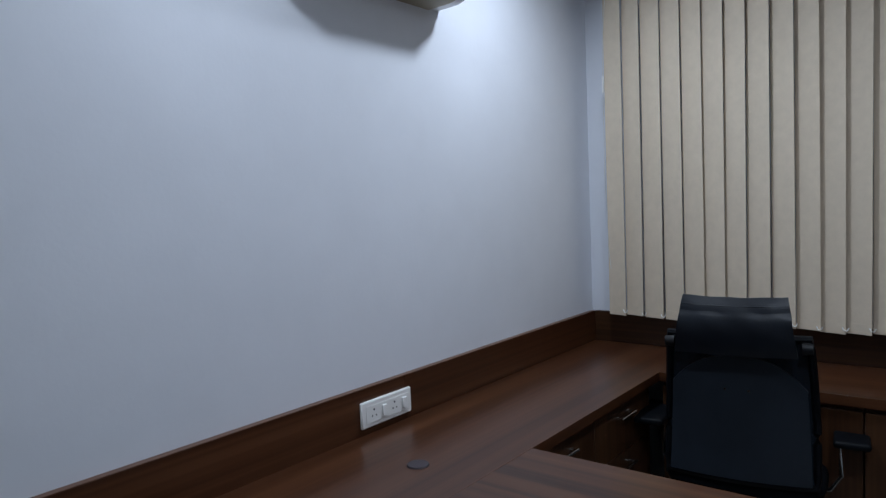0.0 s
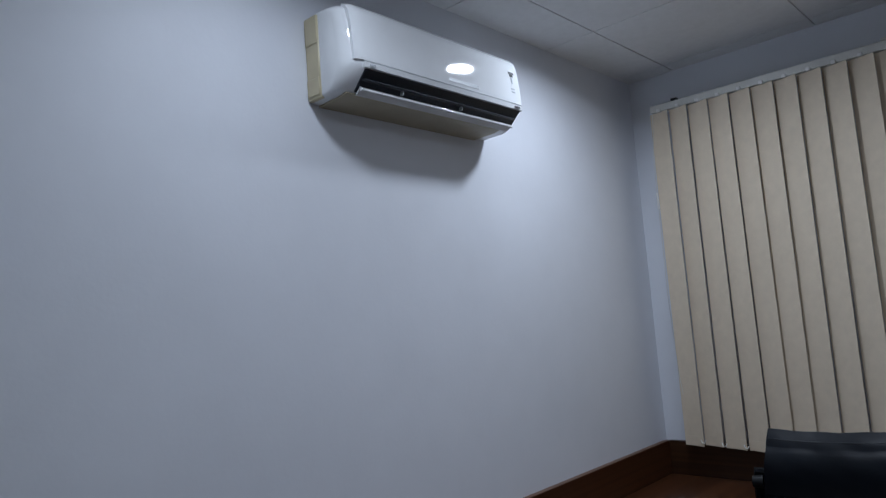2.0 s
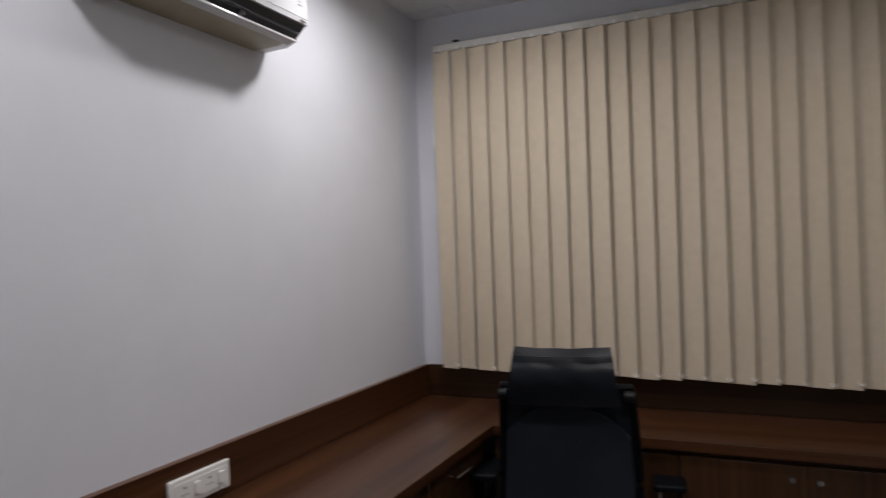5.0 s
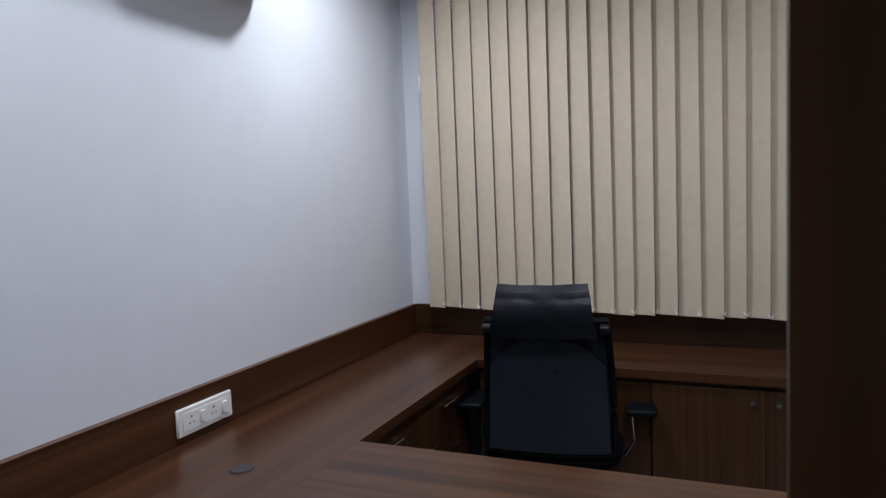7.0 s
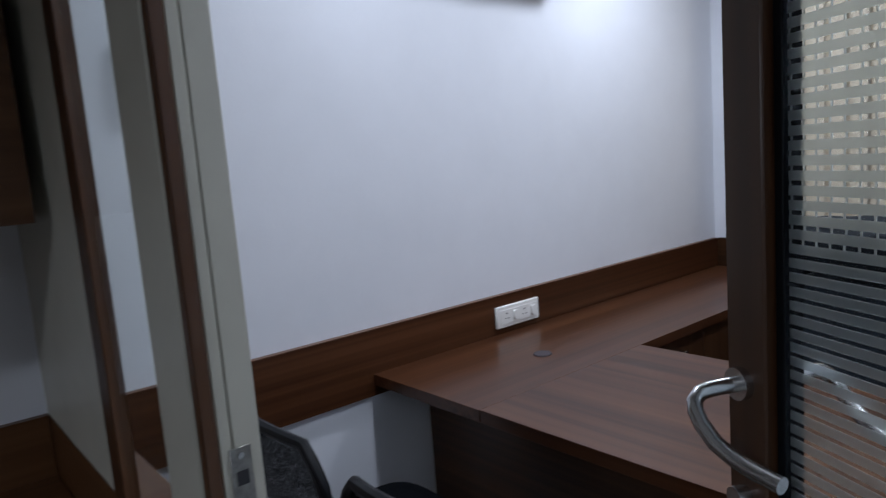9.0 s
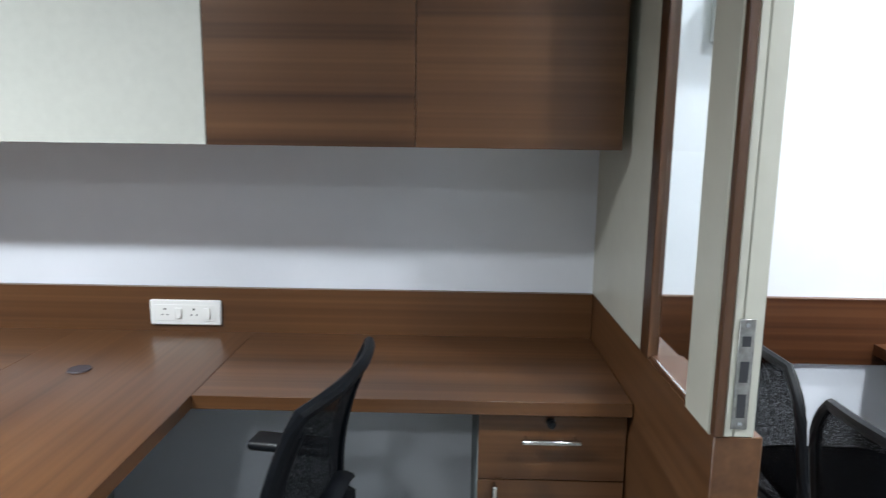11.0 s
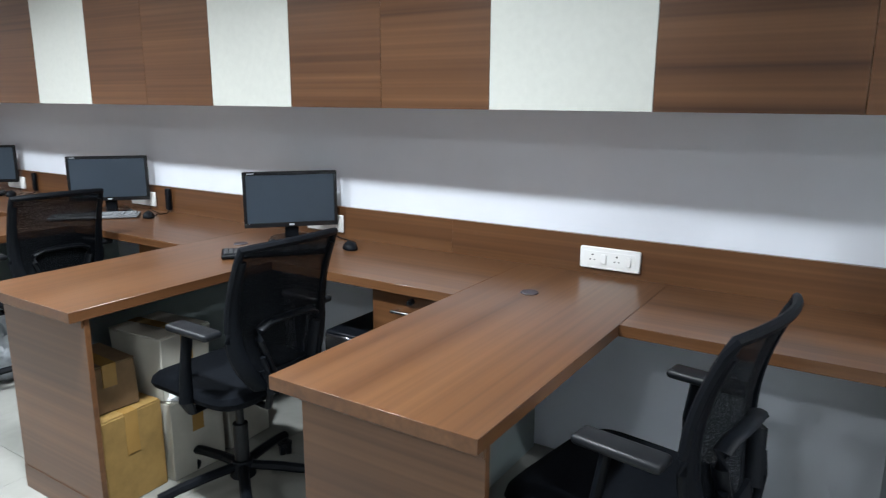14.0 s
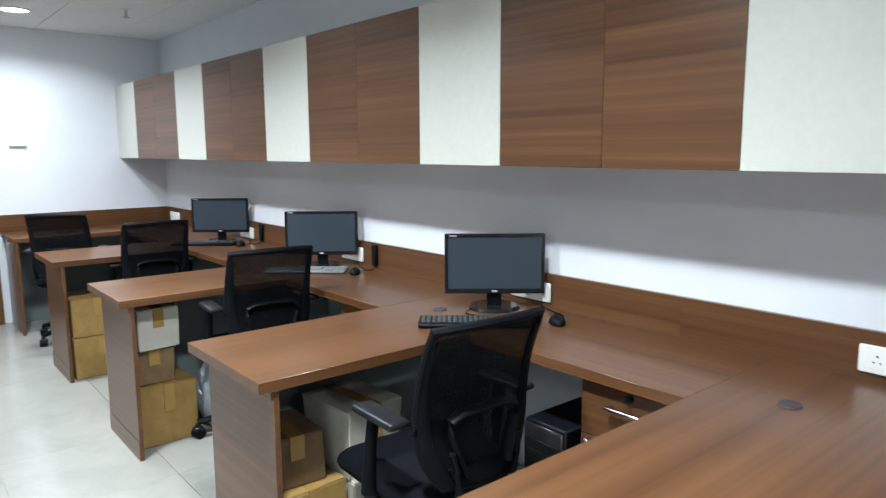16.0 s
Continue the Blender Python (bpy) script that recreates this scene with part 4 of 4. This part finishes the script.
# ---- cabin: storage beside the window ----
def tall_cupboard():
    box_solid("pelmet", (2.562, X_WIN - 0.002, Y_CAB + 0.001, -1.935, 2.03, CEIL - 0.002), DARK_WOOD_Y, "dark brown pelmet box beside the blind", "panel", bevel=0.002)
    box_solid("panel_white", (2.562, X_WIN - 0.0235, Y_CAB + 0.001, -1.952, 0.86, 2.028), CREAM_POST, "pale grey panel beside the blind", "panel", bevel=0.001)
    box_solid("panel_low", (2.562, X_WIN - 0.0235, Y_CAB + 0.001, -1.951, 0, 0.858), DARK_WOOD, "dark brown lower panel beside the desk", "panel", bevel=0.001)
    ob = thing("tall_cupboard", pose(1.70, -1.93, 0), "dark brown tall cupboard in the cabin, closed", "cupboard")
    box_part("carcass", (0, 0.86, -0.40, -0.021, 0, CEIL - 0.004), DARK_WOOD, ob, 0.001)
    for a, b in ((0.001, 0.4295), (0.4305, 0.859)):
        door = box_part("door", (a, b, -0.0205, -0.001, 0.05, 2.3), DARK_WOOD, ob, 0.001)
        xk = 0.39 if a < 0.1 else 0.47
        bm = bmesh.new()
        rod(bm, (xk, 0.018, 1.02), (xk, 0.018, 1.18), 0.006)
        rod(bm, (xk, -0.001, 1.04), (xk, 0.018, 1.04), 0.004)
        rod(bm, (xk, -0.001, 1.16), (xk, 0.018, 1.16), 0.004)
        part("handle", bm, CHROME, door)


tall_cupboard()


# ---- air conditioner ----
def air_conditioner():
    x0, x1 = 1.165, 1.885
    ob = thing("air_conditioner", pose(x0, 0, 2.072), "glossy white split air conditioner, yellowed at its side", "air conditioner")
    w, h = x1 - x0, 0.238
    ob.scale = (1, 0.9, 1)

    def extrude(points, a, b, mat, name, label="", inset=0.0):
        bm = bmesh.new()
        left = [bm.verts.new((a, y, z)) for y, z in points]
        right = [bm.verts.new((b, y, z)) for y, z in points]
        n = len(points)
        for k in range(n):
            bm.faces.new((left[k], left[(k + 1) % n], right[(k + 1) % n], right[k]))
        ends = [bm.faces.new(left), bm.faces.new(list(reversed(right)))]
        edges = [e for f in ends for e in f.edges]
        if inset:
            bmesh.ops.bevel(bm, geom=edges, offset=inset, segments=4, affect="EDGES", profile=0.5)
        return part(name, bm, mat, ob, label)
    body = [(-0.001, h), (-0.10, h), (-0.145, h - 0.006), (-0.170, h - 0.020), (-0.182, h - 0.06), (-0.1935, 0.075), (-0.190, 0.058), (-0.134, 0.010), (-0.11, 0.003), (-0.001, 0.0)]
    # body: its ends round back towards the wall
    bm = bmesh.new()
    ends = ((0.0, 0.72, 0.93), (0.004, 0.80, 0.955), (0.012, 0.88, 0.975), (0.024, 0.945, 0.99), (0.040, 0.985, 0.998), (0.060, 1.0, 1.0))
    stations = list(ends) + [(w - x * 0.6, a, b) for x, a, b in reversed(ends)]
    rings = [[bm.verts.new((x, y * a, h * 0.5 + (z - h * 0.5) * b)) for y, z in body] for x, a, b in stations]
    for r, q in zip(rings, rings[1:]):
        for k in range(len(body)):
            bm.faces.new((r[k], r[(k + 1) % len(body)], q[(k + 1) % len(body)], q[k]))
    bm.faces.new(rings[0])
    bm.faces.new(list(reversed(rings[-1])))
    part("body", bm, AC_WHITE, ob)
    arc_z = (0.086, 0.098, 0.114, 0.131, 0.148, 0.165, 0.182)          # gently bowed front
    arc_y = (-0.1968, -0.1963, -0.19535, -0.19395, -0.19225, -0.19015, -0.18775)
    front = [(-0.150, 0.2355), (-0.166, 0.229), (-0.177, 0.217), (-0.183, 0.203)] + list(zip(arc_y, arc_z))[::-1] + [(-0.1971, 0.081), (-0.1965, 0.0755), (-0.184, 0.0755), (-0.172, h - 0.06)]
    bm = bmesh.new()
    ends = ((0.020, 0.948, 0.985), (0.030, 0.978, 0.995), (0.042, 0.994, 0.999), (0.056, 1.0, 1.0))
    stations = list(ends) + [(w - x * 0.42, a, b) for x, a, b in reversed(ends)]
    rings = [[bm.verts.new((x, y * a, h * 0.5 + (z - h * 0.5) * b)) for y, z in front] for x, a, b in stations]
    for r, q in zip(rings, rings[1:]):
        for k in range(len(front)):
            bm.faces.new((r[k], r[(k + 1) % len(front)], q[(k + 1) % len(front)], q[k]))
    bm.faces.new(rings[0])
    bm.faces.new(list(reversed(rings[-1])))
    panel = part("front_panel", bm, AC_WHITE, ob, "glossy white front panel")
    lip = [(-0.1985, 0.071), (-0.1965, 0.058), (-0.186, 0.056), (-0.186, 0.071)]
    extrude(lip, 0.046, w - 0.016, AC_WHITE, "outlet_lip", "", 0.002)
    mouth = [(-0.1925, 0.0555), (-0.1370, 0.0075), (-0.130, 0.014), (-0.184, 0.0555)]
    extrude(mouth, 0.052, w - 0.026, LOUVRE, "outlet", "dark air outlet")
    extrude([(-0.1500, 0.016), (-0.1530, 0.020), (-0.1450, 0.008), (-0.134, 0.001), (-0.131, 0.003)], 0.058, w - 0.036, AC_WHITE, "louvre", "white louvre edge")
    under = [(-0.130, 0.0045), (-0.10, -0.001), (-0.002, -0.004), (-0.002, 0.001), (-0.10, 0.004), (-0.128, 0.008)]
    extrude(under, 0.030, w - 0.060, AC_UNDER, "underside", "yellowed plastic underside, darkened for the shade there")
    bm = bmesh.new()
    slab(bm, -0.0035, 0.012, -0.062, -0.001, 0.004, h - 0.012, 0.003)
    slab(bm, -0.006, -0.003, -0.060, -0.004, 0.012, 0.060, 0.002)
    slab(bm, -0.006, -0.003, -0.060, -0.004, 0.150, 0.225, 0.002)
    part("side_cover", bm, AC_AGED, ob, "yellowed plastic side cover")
    bm = bmesh.new()
    rod(bm, (0.056, -0.1600, 0.0105), (w - 0.036, -0.1600, 0.0105), 0.0042, sides=12)
    part("louvre_edge", bm, AC_WHITE, ob, "white louvre edge")
    bm = bmesh.new()
    slab(bm, 0.055, w - 0.036, -0.1800, -0.1600, 0.0315, 0.0335, 0.0005, None)
    part("louvre_blade", bm, LOUVRE, ob)
    bm = bmesh.new()
    for k in (0.27, 0.60):
        slab(bm, w * k, w * k + 0.004, -0.172, -0.158, 0.018, 0.030, 0.001, None)
    part("vane", bm, GREY_METAL, ob, "small grey vane")
    # printed decals on the sloping front
    for a, b, z0, z1, mat, name in ((0.36, 0.49, 0.086, 0.096, PALE_INK, "display_window"), (0.652, 0.680, 0.172, 0.180, INK, "decal"), (0.658, 0.674, 0.163, 0.1715, SATIN, "decal"),
                                    (0.662, 0.669, 0.140, 0.160, PALE_INK, "decal"), (0.656, 0.674, 0.120, 0.124, PALE_INK, "decal"), (0.656, 0.674, 0.110, 0.114, PALE_INK, "decal")):
        bm = bmesh.new()
        yz = lambda z: float(np.interp(z, arc_z, arc_y))
        vs = [bm.verts.new((x, yz(z) - o, z)) for o in (0.0012, 0.0004) for x, z in ((a, z0), (b, z0), (b, z1), (a, z1))]
        bm.faces.new(vs[:4])
        bm.faces.new(vs[4:])
        for k in range(4):
            bm.faces.new((vs[k], vs[(k + 1) % 4], vs[4 + (k + 1) % 4], vs[4 + k]))
        part(name, bm, mat, panel)
    bm = bmesh.new()
    slab(bm, 0.062, 0.080, -0.2000, -0.1988, 0.061, 0.067)
    part("badge", bm, PALE_INK, ob)
    bm = bmesh.new()
    slab(bm, w - 0.058, w - 0.032, -0.2000, -0.1988, 0.061, 0.067)
    part("badge", bm, INK, ob)


air_conditioner()


# ---- isolator box ----
def isolator():
    ob = thing("isolator_box", pose(0.366, 0, 1.636), "grey metal power socket box with a black breaker switch", "socket box")
    box_part("case", (-0.065, 0.065, -0.062, -0.001, 0, 0.150), GREY_METAL, ob, 0.006)
    box_part("cover", (-0.060, 0.060, -0.068, -0.0625, 0.006, 0.144), GREY_METAL, ob, 0.003)
    bm = bmesh.new()
    rod(bm, (-0.022, -0.0685, 0.075), (-0.022, -0.080, 0.075), 0.030, 0.027, 28)
    part("socket_ring", bm, SATIN, ob)
    bm = bmesh.new()
    rod(bm, (-0.022, -0.0802, 0.075), (-0.022, -0.0815, 0.075), 0.018, sides=24)
    part("socket_face", bm, GREY_METAL, ob)
    bm = bmesh.new()
    for dx, dz in ((0, 0.009), (-0.008, -0.004), (0.008, -0.004)):
        rod(bm, (-0.022 + dx, -0.0817, 0.075 + dz), (-0.022 + dx, -0.0825, 0.075 + dz), 0.003, sides=10)
    part("socket_holes", bm, INK, ob)
    box_part("breaker", (0.020, 0.048, -0.078, -0.0685, 0.055, 0.095), BLACK, ob, 0.002)
    box_part("breaker_lever", (0.026, 0.042, -0.094, -0.0785, 0.074, 0.086), BLACK, ob, 0.003)
    box_part("nameplate", (-0.050, 0.040, -0.0695, -0.0685, 0.118, 0.134), PALE_INK, ob, 0)
    for x, z in ((0.048, 0.014), (-0.050, 0.014)):
        bm = bmesh.new()
        rod(bm, (x, -0.0685, z), (x, -0.071, z), 0.004, sides=10)
        part("screw", bm, CHROME, ob)


isolator()


# ---- executive chair ----
def executive_chair():
    """A high mesh back with a leatherette headrest; it faces +y."""
    ob = thing("executive_chair", pose(2.50, -0.813, 0, 0, 0, -82), "black high-back mesh executive chair with padded headrest", "chair", "office chairs")
    star_base(ob, 0.29, CHROME)
    bm = bmesh.new()
    slab(bm, -0.11, 0.11, -0.13, 0.12, 0.385, 0.43, 0.012)
    part("tilt_mechanism", bm, SATIN, ob)
    bm = bmesh.new()
    cushion(bm, 0.50, 0.48, 0.43, 0.51, 0.10)
    part("seat", bm, FABRIC, ob)

    def back(u, v):
        half = 0.222 - 0.018 * v + 0.006 * math.sin(v * 3.1)
        x = (u * 2 - 1) * half
        y = -0.215 - 0.028 * (1 - (u * 2 - 1) ** 2) + 0.03 * math.sin(v * 3.0) - 0.03 * v ** 2
        return (x, y, 0.50 + v * 0.47)
    bm = bmesh.new()
    sheet(bm, back, 14, 16, 0.005)
    part("mesh_back", bm, MESH_BLUE, ob, "blue-black mesh")
    loop = [back(0, k / 14) for k in range(15)] + [back(k / 10, 1) for k in range(1, 10)] + [back(1, 1 - k / 14) for k in range(15)] + [back(1 - k / 10, 0) for k in range(1, 10)]
    bm = bmesh.new()
    sweep(bm, loop, 0.013, 0.013, 8, True)
    part("back_frame", bm, BLACK, ob)
    bm = bmesh.new()
    sheet(bm, lambda u, v: (back(0.03 + u * 0.94, 0.05)[0] * (1 - 0.05 * v), back(0.03 + u * 0.94, v * 0.82)[1] - 0.020 - 0.012 * math.sin(math.pi * v),
                            0.51 + v * (0.40 - 0.10 * abs(u * 2 - 1) ** 2.5)), 16, 12, 0.012)
    part("back_shell", bm, SHELL, ob, "blue-black curved back shell")
    bm = bmesh.new()
    for s in (-0.035, 0.035):
        rod(bm, (s, back(0.5, 0.62)[1] - 0.032, 0.80), (s, back(0.5, 0.62)[1] - 0.036, 0.80), 0.004, sides=10)
    part("screw", bm, CHROME, ob)

    def head(u, v):
        q = u * 2 - 1
        x = q * (0.174 - 0.026 * v)
        crease = 0.005 * math.exp(-((v - 0.74) / 0.07) ** 2) * (0.3 + 0.7 * abs(q)) + 0.0008 * math.sin(9 * q + 14 * v)
        return (x, -0.285 - 0.016 * (1 - q * q) - 0.036 * math.sin(v * 2.7 + 0.2) + 0.01 * v + crease, 0.930 + v * 0.162 + 0.004 * q * q * v)
    bm = bmesh.new()
    sheet(bm, head, 22, 22, 0.036)
    bmesh.ops.bevel(bm, geom=[e for e in bm.edges if e.calc_face_angle(0) > 1.0], offset=0.010, segments=3, affect="EDGES", profile=0.5)
    rest = part("headrest", bm, LEATHER, ob, "black leatherette headrest")
    bm = bmesh.new()
    sweep(bm, [(x, y - 0.0185, z) for x, y, z in (head(k / 12, 0.90) for k in range(13))], 0.003, sides=6)
    part("piping", bm, LEATHER, rest)
    for s in (-1, 1):
        bm = bmesh.new()
        rod(bm, (s * 0.185, -0.262, 0.945), (s * 0.215, -0.262, 0.945), 0.020, 0.016, 20)
        part("knob", bm, SATIN, rest, "dark plastic side knob")
    for s in (-1, 1):
        bm = bmesh.new()
        sweep(bm, [(s * 0.18, 0.0, 0.41), (s * 0.255, 0.0, 0.42), (s * 0.285, 0.0, 0.47), (s * 0.290, 0.0, 0.60)], 0.016, 0.009, 10)
        arm = part("armrest", bm, CHROME, ob, "chrome arm post")
        bm = bmesh.new()
        slab(bm, s * 0.315 - 0.052, s * 0.315 + 0.052, -0.12, 0.13, 0.601, 0.625, 0.010, None, 3)
        part("arm_pad", bm, BLACK, arm)


executive_chair()


# ---- visitor chairs ----
def visitor_chair():
    """A cantilever chair with a rounded mesh back; it faces +y."""
    ob = thing("visitor_chair", pose(0, 0, 0), "black mesh-back visitor chair before the desk", "chair", "visitor chairs")
    for s in (-1, 1):
        bm = bmesh.new()
        sweep(bm, [(s * 0.235, -0.20, 0.011), (s * 0.235, 0.20, 0.011), (s * 0.235, 0.235, 0.03), (s * 0.235, 0.22, 0.40), (s * 0.225, 0.18, 0.425), (s * 0.215, -0.18, 0.425),
                   (s * 0.21, -0.225, 0.46), (s * 0.205, -0.25, 0.60)], 0.011, sides=10)
        part("frame_tube", bm, CHROME, ob, "chromed steel tube")
    bm = bmesh.new()
    rod(bm, (-0.235, -0.19, 0.012), (0.235, -0.19, 0.012), 0.010)
    part("floor_bar", bm, CHROME, ob)
    bm = bmesh.new()
    cushion(bm, 0.44, 0.44, 0.437, 0.49, 0.08)
    part("seat", bm, FABRIC, ob)

    def back(u, v):
        q = u * 2 - 1
        half = 0.215 * (1 - 0.26 * (max(0.0, v - 0.68) / 0.32) ** 2.4 - 0.22 * (max(0.0, 0.3 - v) / 0.3) ** 2)
        top = 0.46 + v * 0.40 - 0.016 * q * q * v
        return (q * half, -0.235 - 0.035 * (1 - q * q) - 0.05 * v, top)
    bm = bmesh.new()
    sheet(bm, back, 14, 14, 0.006)
    part("mesh_back", bm, MESH, ob)
    loop = [back(0, k / 14) for k in range(15)] + [back(k / 10, 1) for k in range(1, 10)] + [back(1, 1 - k / 14) for k in range(15)] + [back(1 - k / 10, 0) for k in range(1, 10)]
    bm = bmesh.new()
    sweep(bm, loop, 0.013, 0.013, 8, True)
    part("back_frame", bm, SATIN, ob)
    return ob


guest = visitor_chair()
guest.matrix_basis = pose(0.645, -0.38, 0, 0, 0, -92)
copy_thing(guest, pose(0.635, -0.88, 0, 0, 0, -84))


# ---- floor tiles, last ----
def floor():
    base = box_solid("floor", (X_END - 0.15, X_WIN + 0.15, Y_BACK - 0.15, 0.15, -0.15, -0.004), GROUT, "polished cream vitrified tile floor", "floor")
    side = 0.6
    bm = bmesh.new()
    slab(bm, -side / 2 + 0.0006, side / 2 - 0.0006, -side / 2 + 0.0006, side / 2 - 0.0006, -0.0038, 0.0, 0.0006)
    me = mesh_of("floor_tile", bm, FLOOR, False)
    x = X_END + side / 2
    while x < X_WIN + 0.3:
        y = -side / 2
        while y > Y_BACK - 0.3:
            tile = new("floor_tile", me)
            tile.parent = base
            tile.location = (x, y, 0)
            y -= side
        x += side


floor()
